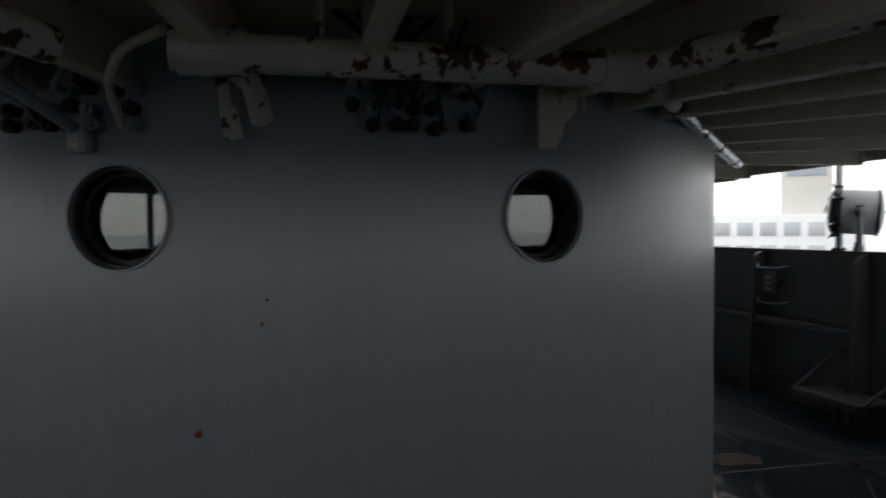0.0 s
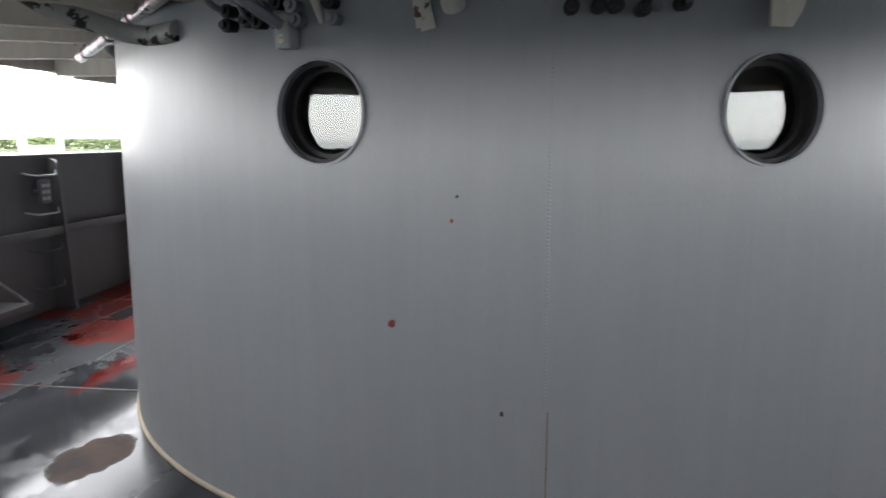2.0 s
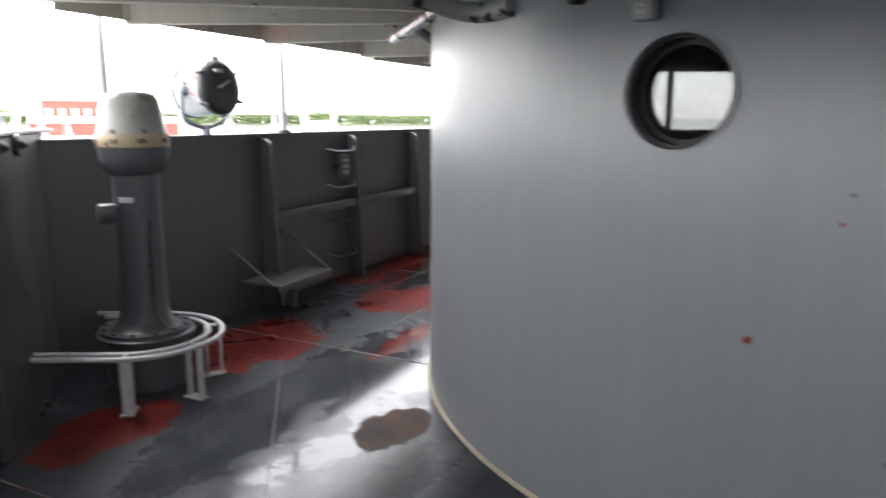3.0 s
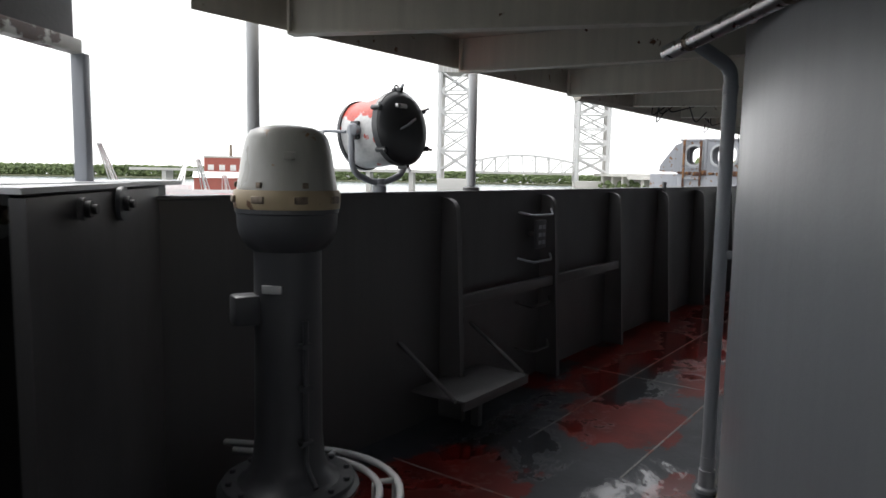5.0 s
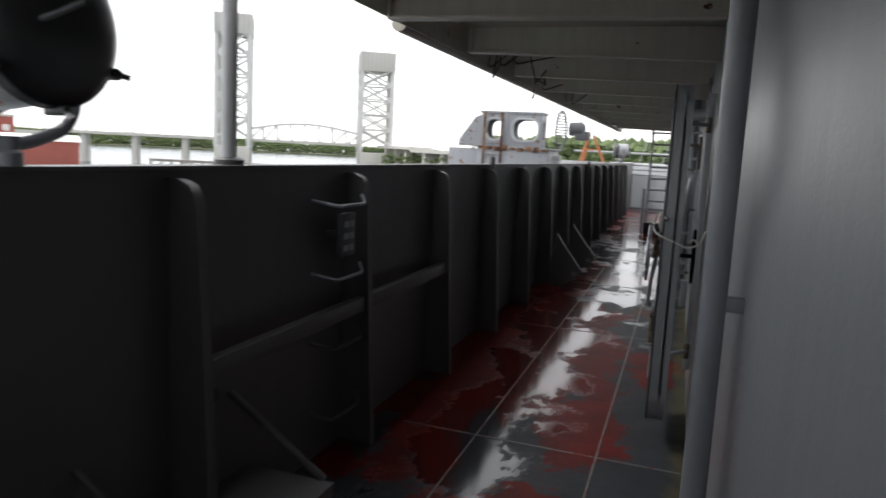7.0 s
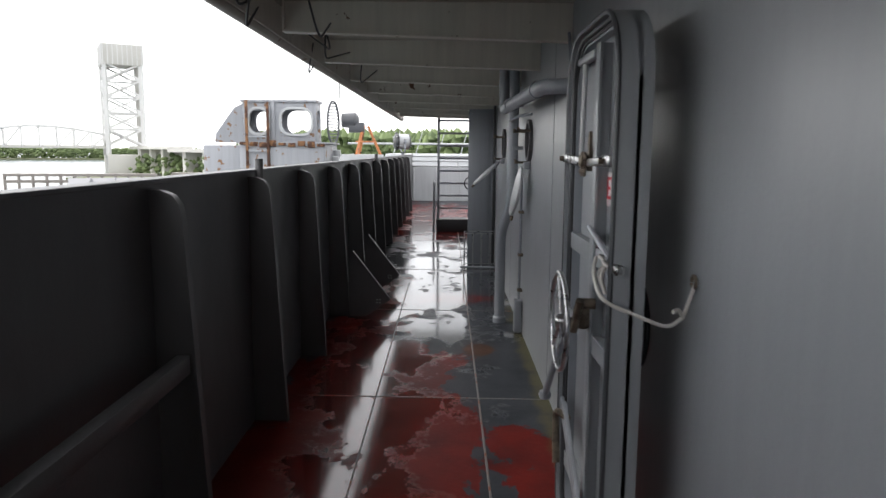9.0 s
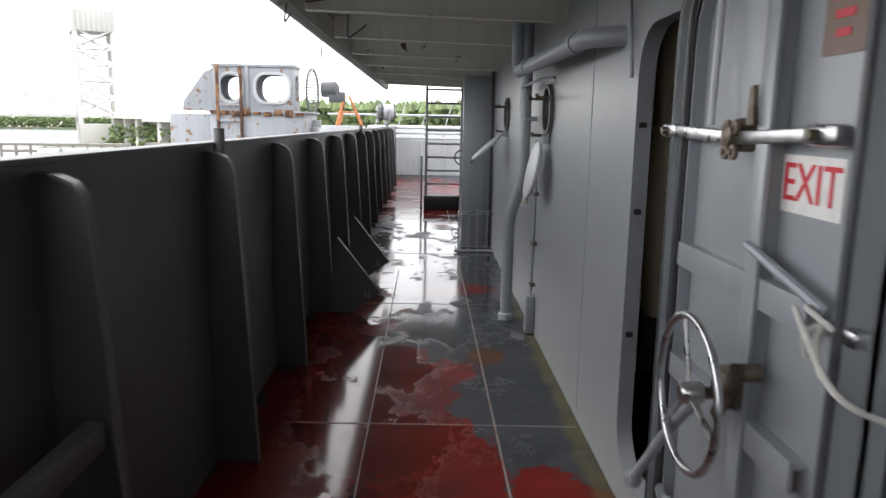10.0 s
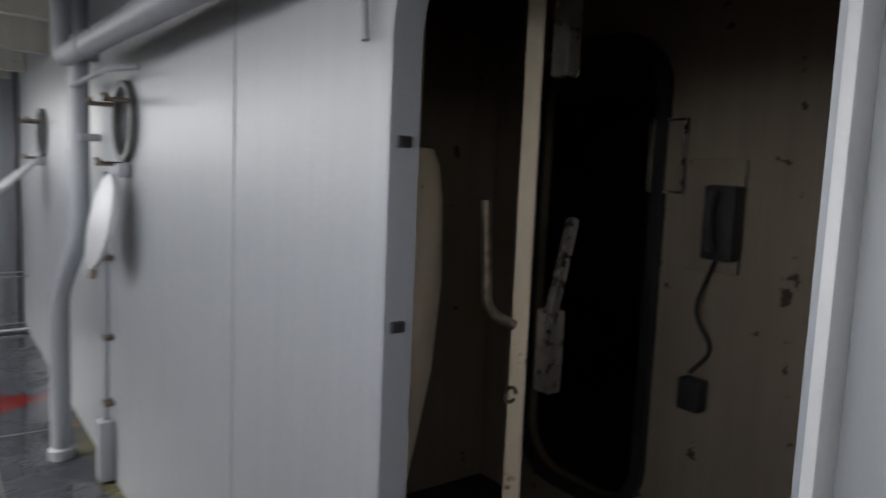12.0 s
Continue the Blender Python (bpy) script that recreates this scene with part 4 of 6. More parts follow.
bask = holder("wire_basket", "small galvanised wire basket standing by the trunk", "basket", Matrix.Translation((-3.0, 15.25, 0)))
for z in (0.03, 0.50):
    part("hoop", tube([(-0.24, -0.14, z), (0.24, -0.14, z), (0.24, 0.14, z), (-0.24, 0.14, z)], 0.007, 6, None, True), STEEL, bask)
for x, y in [(-0.24 + 0.12 * k, -0.14) for k in range(5)] + [(-0.24 + 0.12 * k, 0.14) for k in range(5)]:
    part("wire", rod((x, y, 0.0), (x, y, 0.50), 0.005, None, 6), STEEL, bask)
part("bottom_bar", rod((-0.3, -0.14, 0.025), (0.3, -0.14, 0.025), 0.018, None, 8), PIPE_GREY, bask)

lad = holder("ladder", "grey steel ladder above a low dark step", "ladder", Matrix.Translation((-3.34, 19.75, 0)))
for x in (-0.33, 0.33):
    part("stringer", box((x, 0, 1.45), (0.05, 0.09, 2.4), 0.006), PIPE_GREY, lad)
for k in range(8):
    part("rung", rod((-0.33, 0, 0.48 + 0.25 * k), (0.33, 0, 0.48 + 0.25 * k), 0.02, None, 10), PIPE_GREY, lad)
part("step", box((0, 0, 0.13), (0.74, 0.34, 0.26), 0.01), DARK, lad)
for x in (-0.42, ):
    for y in (-0.2, 0.2):
        part("guard_post", rod((x, y, 0), (x, y, 1.0), 0.02, None, 10), PIPE_GREY, lad)
    part("guard_rail", rod((x, -0.2, 1.0), (x, 0.2, 1.0), 0.02, None, 10), PIPE_GREY, lad)
valve = holder("deck_valve", "grey valve with a handwheel beside the ladder", "valve", Matrix.Translation((-3.02, 19.3, 0)))
part("stem", rod((0, 0, 0), (0, 0, 0.95), 0.03, None, 12), PIPE_GREY, valve)
part("handwheel", tube([(0.13 * math.cos(k * math.pi / 12), 0.03, 1.0 + 0.13 * math.sin(k * math.pi / 12)) for k in range(24)], 0.012, 8, None, True), DARK, valve)
part("spindle", rod((0, 0.04, 1.0), (0, -0.03, 1.0), 0.04, None, 10), PIPE_GREY, valve)

# ---- along the port bulwark ----
def step_seat(sgn):
    ob = holder("folding_step", "fold-down grey steel step with slanting side arms on the bulwark", "step", None, "bulwark fittings")
    S = lambda x, y, z: Vector((sgn * x, y, z))
    part("tread", box(S(-4.35, 5.36, 0.285), (0.40, 0.76, 0.022), 0.005), BULWARK, ob)
    part("lip", box(S(-4.152, 5.36, 0.265), (0.012, 0.76, 0.06), 0.003), BULWARK, ob)
    for y in (4.965, 5.755):
        part("arm", tube([S(-4.64, y, 0.58), S(-4.20, y, 0.29)], 0.014, 8), BULWARK, ob)
    part("leg", box(S(-4.33, 5.39, 0.137), (0.06, 0.05, 0.275), 0.004), BULWARK, ob)
    part("boss", lathe([(0, 0), (0.03, 0), (0.03, 0.03), (0, 0.04)], 14, Matrix.Translation(S(-4.635, 5.60, 0.62)) @ Matrix.Rotation(radians(90 * sgn), 4, "Y")), DARK, ob)
    return ob


def rungs(sgn):
    for k, z in enumerate((1.32, 0.96, 0.61, 0.25)):
        ob = holder("grab_rung", "bent steel grab rung on the bulwark frame", "rung", None, "bulwark rungs")
        part("bar", tube(bend([(sgn * -4.64, 6.40, z + 0.02), (sgn * -4.50, 6.40, z), (sgn * -4.50, 6.70, z), (sgn * -4.54, 6.74, z + 0.04)], 0.03), 0.0095, 10), PIPE_GREY if k < 2 else BULWARK, ob)


def notice_box(sgn):
    ob = holder("notice_plate", "small pale stencilled plate held in a frame on the bulwark", "sign", None, "bulwark fittings")
    part("plate", box((sgn * -4.53, 6.55, 1.17), (0.03, 0.15, 0.22), 0.006), PED_GREY, ob)
    part("bracket", box((sgn * -4.59, 6.55, 1.17), (0.10, 0.03, 0.03), 0.004), BULWARK, ob)
    for r in range(3):
        for c in range(2):
            part("text_bar", box((sgn * -4.513, 6.52 + 0.06 * c, 1.225 - 0.06 * r), (0.003, 0.045, 0.03)), PIPE_GREY, ob)


def mid_rail(sgn, wall):
    for y0, y1 in ((FRAME0, FRAME0 + PITCH), (FRAME0 + PITCH, FRAME0 + 2 * PITCH)):
        part("mid_rail", box((sgn * -4.50, (y0 + y1) / 2, 0.785), (0.012, PITCH - 0.07, 0.075), 0.003), BULWARK, wall)
        part("mid_rail_web", box((sgn * -4.52, (y0 + y1) / 2, 0.818), (0.05, PITCH - 0.07, 0.010), 0.002), BULWARK, wall)


for sgn, wall in ((1, port_wall), (-1, star_wall)):
    step_seat(sgn)
    rungs(sgn)
    notice_box(sgn)
    mid_rail(sgn, wall)
    # gusset brackets that hold the frames to the deck
    for k in (5, 6):
        y = FRAME0 + PITCH * k
        m = Matrix(((1, 0, 0, 0), (0, 0, 1, y - 0.008), (0, 1, 0, 0), (0, 0, 0, 1)))
        part("gusset", prism([(sgn * px, pz) for px, pz in ((-4.47, 0.22), (-4.40, 0.64), (-4.04, 0.17), (-4.28, 0.0), (-4.46, 0.0))], 0.016, m), BULWARK, wall)
        a, b2 = Vector((sgn * -4.40, y, 0.645)), Vector((sgn * -4.04, y, 0.175))
        ang = math.atan2(b2.z - a.z, (b2.x - a.x))
        part("gusset_flange", box((a + b2) / 2, ((b2 - a).length, 0.05, 0.010), 0.002, Matrix.Rotation(-ang, 4, "Y")), BULWARK, wall)
        for i, k2 in ((0, 0), (1, 0), (0, 1), (1, 1)):
            part("gusset_bolt", rod((sgn * (-4.17 + 0.03 * i), y - 0.012, 0.14 + 0.03 * k2), (sgn * (-4.17 + 0.03 * i), y, 0.14 + 0.03 * k2), 0.008, None, 8), LIGHT_GREY, wall)
    # socket stubs standing on the rail
    for k in (3, 8):
        part("socket", rod((sgn * (SIDE + 0.05), FRAME0 + PITCH * k + 0.06, 1.38), (sgn * (SIDE + 0.05), FRAME0 + PITCH * k + 0.06, 1.575), 0.024, None, 14), BULWARK, wall)
    # awning posts from the rail to the overhead
    for y in (3.885, 5.78):
        po = holder("awning_post", "weathered pale grey post between bulwark rail and overhead", "post", None, "awning posts")
        part("tube", rod((sgn * -4.675, y, 1.50), (sgn * -4.675, y, UNDER + 0.02), 0.031, None, 16), LIGHT_GREY, po)
        part("base_clamp", lathe([(0, 0), (0.06, 0), (0.06, 0.02), (0.045, 0.03), (0, 0.03)], 16, Matrix.Translation((sgn * -4.675, y, RAIL + 0.008))), BULWARK, po)
        part("top_arm", box((sgn * -4.56, y, UNDER + 0.03), (0.29, 0.06, 0.02), 0.004), OVERHEAD, po)

# ---- gyro repeater pedestal and its guard ----
PX, PY = -4.06, 3.555
ped = holder("repeater_pedestal", "grey gyro repeater pedestal with a weathered rounded cap and brass band", "pedestal", Matrix.Translation((PX, PY, 0)))
part("drum", lathe([(0, 0), (0.235, 0), (0.235, 0.31), (0, 0.31)], 40), PED_GREY, ped)
fl = part("flange", lathe([(0, 0.31), (0.285, 0.31), (0.29, 0.32), (0.29, 0.335), (0.27, 0.345), (0.27, 0.365), (0, 0.365)], 48), PED_GREY, ped)
for k in range(12):
    a = 2 * math.pi * k / 12
    part("bolt", lathe([(0, 0.365), (0.013, 0.365), (0.013, 0.38), (0, 0.382)], 8, Matrix.Translation((0.245 * math.cos(a), 0.245 * math.sin(a), 0))), PED_GREY, fl)
part("column", lathe([(0.21, 0.365), (0.19, 0.375), (0.16, 0.41), (0.145, 0.47), (0.137, 0.56), (0.134, 1.24), (0.135, 1.325)], 40), PED_GREY, ped)
part("bowl", lathe([(0.135, 1.315), (0.163, 1.335), (0.186, 1.37), (0.196, 1.41), (0.198, 1.462), (0.204, 1.467), (0.204, 1.483), (0.0, 1.483)], 48), PED_GREY, ped)
bd = part("band", lathe([(0.18, 1.483), (0.206, 1.483), (0.208, 1.492), (0.208, 1.546), (0.204, 1.556), (0.18, 1.556)], 48), BRASS, ped, "tarnished brass band with clasps")
for k in range(8):
    a = 2 * math.pi * k / 8 + 0.3
    part("clasp", box((0.209 * math.cos(a), 0.209 * math.sin(a), 1.52), (0.016, 0.05, 0.028), 0.004, Matrix.Rotation(a, 4, "Z")), OLD_STEEL, bd)
cap = part("cap", lathe([(0.195, 1.556), (0.195, 1.568), (0.186, 1.62), (0.174, 1.70), (0.160, 1.755), (0.140, 1.785), (0.10, 1.80), (0.05, 1.808), (0, 1.81)], 48), CAP_PAINT, ped, "off-white weathered cap streaked with rust")
for a in (3.3, 5.6):
    part("cap_plate", box((0.183 * math.cos(a), 0.183 * math.sin(a), 1.685), (0.014, 0.045, 0.03), 0.003, Matrix.Rotation(a, 4, "Z")), CAP_PAINT, cap)
for a in (4.0, 5.0, 5.9):
    part("cap_bolt", box((0.195 * math.cos(a), 0.195 * math.sin(a), 1.575), (0.02, 0.022, 0.022), 0.004, Matrix.Rotation(a, 4, "Z")), OLD_STEEL, cap)
part("name_plate", box((0.136 * math.cos(5.1), 0.136 * math.sin(5.1), 1.172), (0.012, 0.085, 0.032), 0.003, Matrix.Rotation(5.1, 4, "Z")), LIGHT_GREY, ped)
sb = part("switch_box", box((0.175 * math.cos(4.3), 0.175 * math.sin(4.3), 1.085), (0.10, 0.10, 0.12), 0.012, Matrix.Rotation(4.3, 4, "Z")), PED_GREY, ped)
part("conduit", tube(bend([(0.155 * math.cos(6.0), 0.155 * math.sin(6.0), 1.05), (0.155 * math.cos(6.0), 0.155 * math.sin(6.0), 0.46), (0.24 * math.cos(6.0), 0.24 * math.sin(6.0), 0.40)], 0.05), 0.012, 8), PED_GREY, ped)
for z in (0.95, 0.78, 0.56):
    part("clip", box((0.15 * math.cos(6.0), 0.15 * math.sin(6.0), z), (0.05, 0.05, 0.02), 0.003, Matrix.Rotation(6.0, 4, "Z")), PED_GREY, ped)

guard = holder("foot_rail", "horseshoe foot rail of two grey tubes round the pedestal", "rail", Matrix.Translation((-4.0, 3.475, 0)))
u = Vector((-0.89, -0.456, 0)).normalized()
nn = Vector((-u.y, u.x, 0))
if nn.y > 0:
    nn = -nn
for r, z, la, lb in ((0.385, 0.335, 0.62, 0.40), (0.47, 0.335, 0.44, 0.50)):
    pts = [nn * r + u * la]
    for k in range(19):
        a = math.pi * k / 18
        pts.append(nn * r * math.cos(a) - u * r * math.sin(a))
    pts.append(-nn * r + u * lb)
    part("hoop", tube([p + Vector((0, 0, z)) for p in pts], 0.0155, 12), LIGHT_GREY, guard)
for a in (8, 62, 118, 172):
    a = radians(a)
    di = nn * math.cos(a) - u * math.sin(a)
    part("tie", rod(di * 0.385 + Vector((0, 0, 0.335)), di * 0.47 + Vector((0, 0, 0.335)), 0.012, None, 8), LIGHT_GREY, guard)
    part("leg", box(di * 0.46 + Vector((0, 0, 0.165)), (0.012, 0.05, 0.33), 0.003, Matrix.Rotation(math.atan2(di.y, di.x), 4, "Z")), LIGHT_GREY, guard)
    part("leg", box(di * 0.37 + Vector((0, 0, 0.165)), (0.012, 0.04, 0.33), 0.003, Matrix.Rotation(math.atan2(di.y, di.x), 4, "Z")), LIGHT_GREY, guard)
    part("foot", box(di * 0.415 + Vector((0, 0, 0.006)), (0.14, 0.07, 0.012), 0.003, Matrix.Rotation(math.atan2(di.y, di.x), 4, "Z")), LIGHT_GREY, guard)


# ---- signalling searchlights on the rail ----
def drum_paint():
    m, t, b = nodes_of("flaking_red_over_white")
    n = noise_node(t, 6.0, 4, 0.5)
    co = t.nodes.new("ShaderNodeTexCoord")
    sp = t.nodes.new("ShaderNodeSeparateXYZ")
    t.links.new(co.outputs["Object"], sp.inputs[0])
    mr = t.nodes.new("ShaderNodeMapRange")
    mr.inputs["From Min"].default_value, mr.inputs["From Max"].default_value = 0.12, -0.22
    mr.inputs["To Min"].default_value, mr.inputs["To Max"].default_value = -0.20, 0.17
    t.links.new(sp.outputs[0], mr.inputs["Value"])
    ad = t.nodes.new("ShaderNodeMath")
    t.links.new(n, ad.inputs[0])
    t.links.new(mr.outputs[0], ad.inputs[1])
    mask = ramp(t, ad.outputs[0], [(0.50, 0.0), (0.51, 1.0)])
    fine = noise_node(t, 40, 4)
    c = mix(t, mask, ramp(t, fine, [(0.3, (0.52, 0.52, 0.52)), (0.7, (0.66, 0.66, 0.65))]), ramp(t, fine, [(0.3, (0.42, 0.05, 0.03)), (0.7, (0.62, 0.09, 0.06))]))
    t.links.new(c, b.inputs["Base Color"])
    b.inputs["Roughness"].default_value = 0.35
    bump(t, b, mask, 0.3, 0.002)
    return m


DRUM = drum_paint()
LID = painted("black_lid_paint", (0.035, 0.037, 0.04), 0.3, (0.3, 0.3, 0.3), 0.76)


def searchlight(loc, yaw, tilt, body, label):
    """A drum on a U yoke; at yaw 0 its shuttered face looks along +x."""
    ob = holder("searchlight", label, "searchlight", Matrix.Translation(loc) @ Matrix.Rotation(radians(yaw), 4, "Z") @ Matrix.Diagonal((0.93, 0.81, 0.87, 1)), "searchlights")
    t = Matrix.Translation((0, 0, 0.365)) @ Matrix.Rotation(radians(-tilt), 4, "Y") @ AXIS_X
    base = Matrix.Translation((0, 0, 0.365)) @ Matrix.Rotation(radians(-tilt), 4, "Y")
    dr = part("drum", lathe([(0, -0.21), (0.10, -0.205), (0.19, -0.185), (0.222, -0.16), (0.225, -0.15), (0.225, 0.17), (0, 0.17)], 48), body, ob)
    dr.matrix_local = t
    part("rear_ring", ring_frame(circle(0.236), circle(0.220), 0.025, t @ Matrix.Translation((0, 0, -0.165))), LID, ob)
    part("front_ring", ring_frame(circle(0.243), circle(0.221), 0.045, t @ Matrix.Translation((0, 0, 0.155))), LID, ob)
    lid = part("lid", lathe([(0.238, 0.20), (0.232, 0.215), (0.19, 0.245), (0.10, 0.262), (0, 0.268)], 48, t), LID, ob, "black domed front lid")
    part("lid_catch", box(base @ Vector((0.255, -0.06, 0.13)), (0.03, 0.10, 0.03), 0.008), STEEL, lid)
    part("lid_handle", tube(bend([base @ Vector((0.255, -0.09, -0.02)), base @ Vector((0.285, -0.05, 0.0)), base @ Vector((0.275, 0.05, 0.05))], 0.03), 0.008, 8), PIPE_GREY, lid)
    for a in (30, 90, 150, 215, 270, 330):
        c, s = math.cos(radians(a)), math.sin(radians(a))
        cl = part("clamp", box(base @ Vector((0.185, 0.248 * c, 0.248 * s)), (0.085, 0.032, 0.03), 0.008, Matrix.Rotation(radians(a), 4, "X")), LID, ob)
        part("wing_screw", rod(base @ Vector((0.21, 0.25 * c, 0.25 * s)), base @ Vector((0.24, 0.28 * c, 0.28 * s)), 0.010, None, 8), STEEL, cl)
    part("top_eye", tube([base @ Vector((0.18, 0.02 * math.cos(k * 0.7), 0.262 + 0.02 * math.sin(k * 0.7))) for k in range(9)], 0.006, 8, None, True), LID, ob)
    part("yoke", tube(bend([(0, -0.265, 0.40), (0, -0.265, 0.10), (0, -0.06, 0.035), (0, 0.06, 0.035), (0, 0.265, 0.10), (0, 0.265, 0.40)], 0.14, 8), 0.021, 14), PIPE_GREY, ob)
    for s in (-1, 1):
        pv = part("pivot", lathe([(0, -0.02), (0.045, -0.02), (0.045, 0.02), (0.025, 0.035), (0, 0.035)], 18, Matrix.Translation((0, s * 0.245, 0.37)) @ Matrix.Rotation(radians(-90 * s), 4, "X")), PIPE_GREY, ob)
        part("trunnion", box((0.0, s * 0.232, 0.37), (0.07, 0.03, 0.12), 0.01), LID, pv)
    part("swivel", lathe([(0, -0.03), (0.05, -0.03), (0.05, 0.01), (0.04, 0.02), (0.04, 0.06), (0, 0.06)], 20), PIPE_GREY, ob)
    hn = part("training_handle", tube(bend([(-0.06, -0.26, 0.36), (-0.22, -0.28, 0.37), (-0.30, -0.28, 0.36), (-0.32, -0.28, 0.24)], 0.03), 0.011, 8), PIPE_GREY, ob)
    part("grip", rod((-0.315, -0.28, 0.33), (-0.32, -0.28, 0.22), 0.015, None, 10), LID, hn)
    return ob


searchlight((-4.65, 4.775, 1.54), -5, 7, DRUM, "signalling searchlight with flaking red paint over white on a yoke")
searchlight((4.65, 5.52, 1.54), 140, 4, LIGHT_GREY, "pale grey signalling searchlight on a yoke on the bulwark rail")
searchlight((-4.65, 23.9, 1.54), 200, 0, LIGHT_GREY, "pale grey signalling searchlight on the rail far aft")

# ---- fittings over the front ----
girder = holder("pipe_girder", "white horizontal pipe with large flaked rust patches under the overhead", "pipe")
part("bar", tube([(-0.58, 2.40, 2.235), (0.80, 2.40, 2.235)], 0.058, 20), RUSTY_WHITE, girder)
for x in (-0.46, 0.86):
    part("collar", rod((x - 0.10, 2.40, 2.235), (x + 0.10, 2.40, 2.235), 0.070, None, 20), RUSTY_WHITE, girder)
for sgn in (-1, 1):
    part("diagonal", tube([(sgn * 0.90, 2.40, 2.235), (sgn * 1.75, 1.10, 2.36)], 0.055, 16), RUSTY_WHITE, girder)
for x in (-0.15, 0.25):
    part("hanger", rod((x, 2.40, 2.27), (x, 2.40, UNDER), 0.015, None, 8), RUSTY_WHITE, girder)
for sgn in (-1, 1):
    vent = holder("wrapped_pipe", "silver foil-wrapped pipe hanging by a white elbow beside the deckhouse front", "pipe", None, "wrapped pipes")
    part("elbow", tube(bend([(sgn * 1.16, 2.78, UNDER), (sgn * 1.16, 2.78, 2.30), (sgn * 1.32, 2.96, 2.285)], 0.07), 0.052, 16), RUSTY_WHITE, vent)
    run = part("wrapped_run", tube([(sgn * 1.28, 2.93, 2.287), (sgn * 3.03, 4.92, 2.20)], 0.036, 16), STEEL, vent)
    for f in (0.12, 0.4, 0.62, 0.9):
        a = Vector((sgn * 1.28, 2.93, 2.287)).lerp(Vector((sgn * 3.03, 4.92, 2.20)), f)
        e = Vector((sgn * 1.28, 2.93, 2.287)).lerp(Vector((sgn * 3.03, 4.92, 2.20)), f + 0.014)
        part("tape_band", rod(a, e, 0.039, None, 16), OLD_STEEL, run)
    part("hanger_rod", rod((sgn * 2.2, 3.98, 2.25), (sgn * 2.2, 3.98, UNDER), 0.01, None, 8), RUSTY_WHITE, vent)

hang = holder("bracket_left", "white flaking hanger bar and pipe stub on the deckhouse front", "bracket")
hang.name = "hanger_bracket"
part("bar", box((-0.47, 2.92, 2.16), (0.045, 0.03, 0.22), 0.004, Matrix.Rotation(radians(-8), 4, "Y")), RUSTY_WHITE, hang)
part("plate", box((-0.445, 2.90, 2.10), (0.055, 0.012, 0.12), 0.003, Matrix.Rotation(radians(-14), 4, "Y")), RUSTY_WHITE, hang)
part("pipe_stub", tube(bend([(-0.43, 2.60, 2.34), (-0.38, 2.72, 2.28), (-0.34, 2.90, 2.12)], 0.08), 0.042, 16), RUSTY_WHITE, hang)
brk = holder("wall_bracket", "pale flame-cut steel bracket hanging over the porthole", "bracket")
part("web", prism([(0, 0.20), (0.20, 0.20), (0.20, 0.06), (0.17, 0.01), (0.13, -0.02), (0.11, -0.08), (0.08, -0.13), (0, -0.13)], 0.014, Matrix.Translation((0.725, 2.90, 2.165)) @ Matrix.Rotation(radians(14), 4, "Z") @ Matrix.Rotation(radians(90), 4, "X")), OVERHEAD, brk)
part("flange", box((0.925, 2.945, 2.295), (0.014, 0.07, 0.20), 0.003, Matrix.Rotation(radians(14), 4, "Z")), OVERHEAD, brk)
part("pin", rod((0.80, 2.99, 2.10), (0.74, 3.03, 2.10), 0.012, None, 8), OLD_STEEL, brk)


def gland_cluster(x0, label, seed):
    ob = holder("cable_glands", label, "cable glands", None, "gland clusters")
    rnd = random.Random(seed)
    for r in range(3):
        for c in range(7):
            if rnd.random() < 0.22:
                continue
            x = x0 + (c - 3) * 0.075 + rnd.uniform(-0.015, 0.015)
            z = 2.23 - r * 0.062 + rnd.uniform(-0.012, 0.012)
            m = port_pose(x, z)
            g = part("gland", lathe([(0, -0.01), (0.024, -0.01), (0.024, 0.03), (0.028, 0.032), (0.028, 0.055), (0.016, 0.06), (0.016, 0.075), (0, 0.075)], 10, m), DARK if rnd.random() < 0.6 else PIPE_GREY, ob)
            if rnd.random() < 0.55:
                a = m @ Vector((0, 0, 0.07))
                part("wire", tube(bend([a, a + Vector((0, -0.10, 0.0)), a + Vector((rnd.uniform(-0.15, 0.15), -0.16, 0.12)), (a.x + rnd.uniform(-0.2, 0.2), a.y - 0.25, UNDER - 0.005)], 0.09), rnd.choice((0.006, 0.009, 0.013)), 8), DARK if rnd.random() < 0.5 else PIPE_GREY, g)
    return ob


gland_cluster(-1.02, "dark cluster of cable glands and cables above a porthole", 3)
gland_cluster(0.22, "dark cluster of cable glands on the deckhouse front", 8)
hose = holder("thick_conduit", "worn grey flexible conduit looping from overhead to the front wall", "cable")
part("conduit", tube(bend([(-1.30, 2.55, UNDER), (-1.22, 2.66, 2.25), (-1.00, 2.98, 2.08)], 0.12), 0.022, 12), PIPE_GREY, hose)
part("conduit", tube(bend([(-0.60, 2.42, 2.30), (-0.75, 2.55, 2.27), (-0.86, 2.85, 2.22), (-0.85, 3.03, 2.10)], 0.12), 0.016, 12), OVERHEAD, hose)
chute = holder("air_duct", "black-and-white chipped hose curving along the deckhouse front", "hose")
part("hose", tube(bend([(-2.30, 3.10, UNDER), (-2.22, 3.30, 2.25), (-1.85, 3.55, 2.12), (-1.60, 3.40, 2.13)], 0.2), 0.045, 14), painted("chipped_hose_paint", (0.40, 0.40, 0.38), 0.5, (0.02, 0.02, 0.02), 0.52), chute)

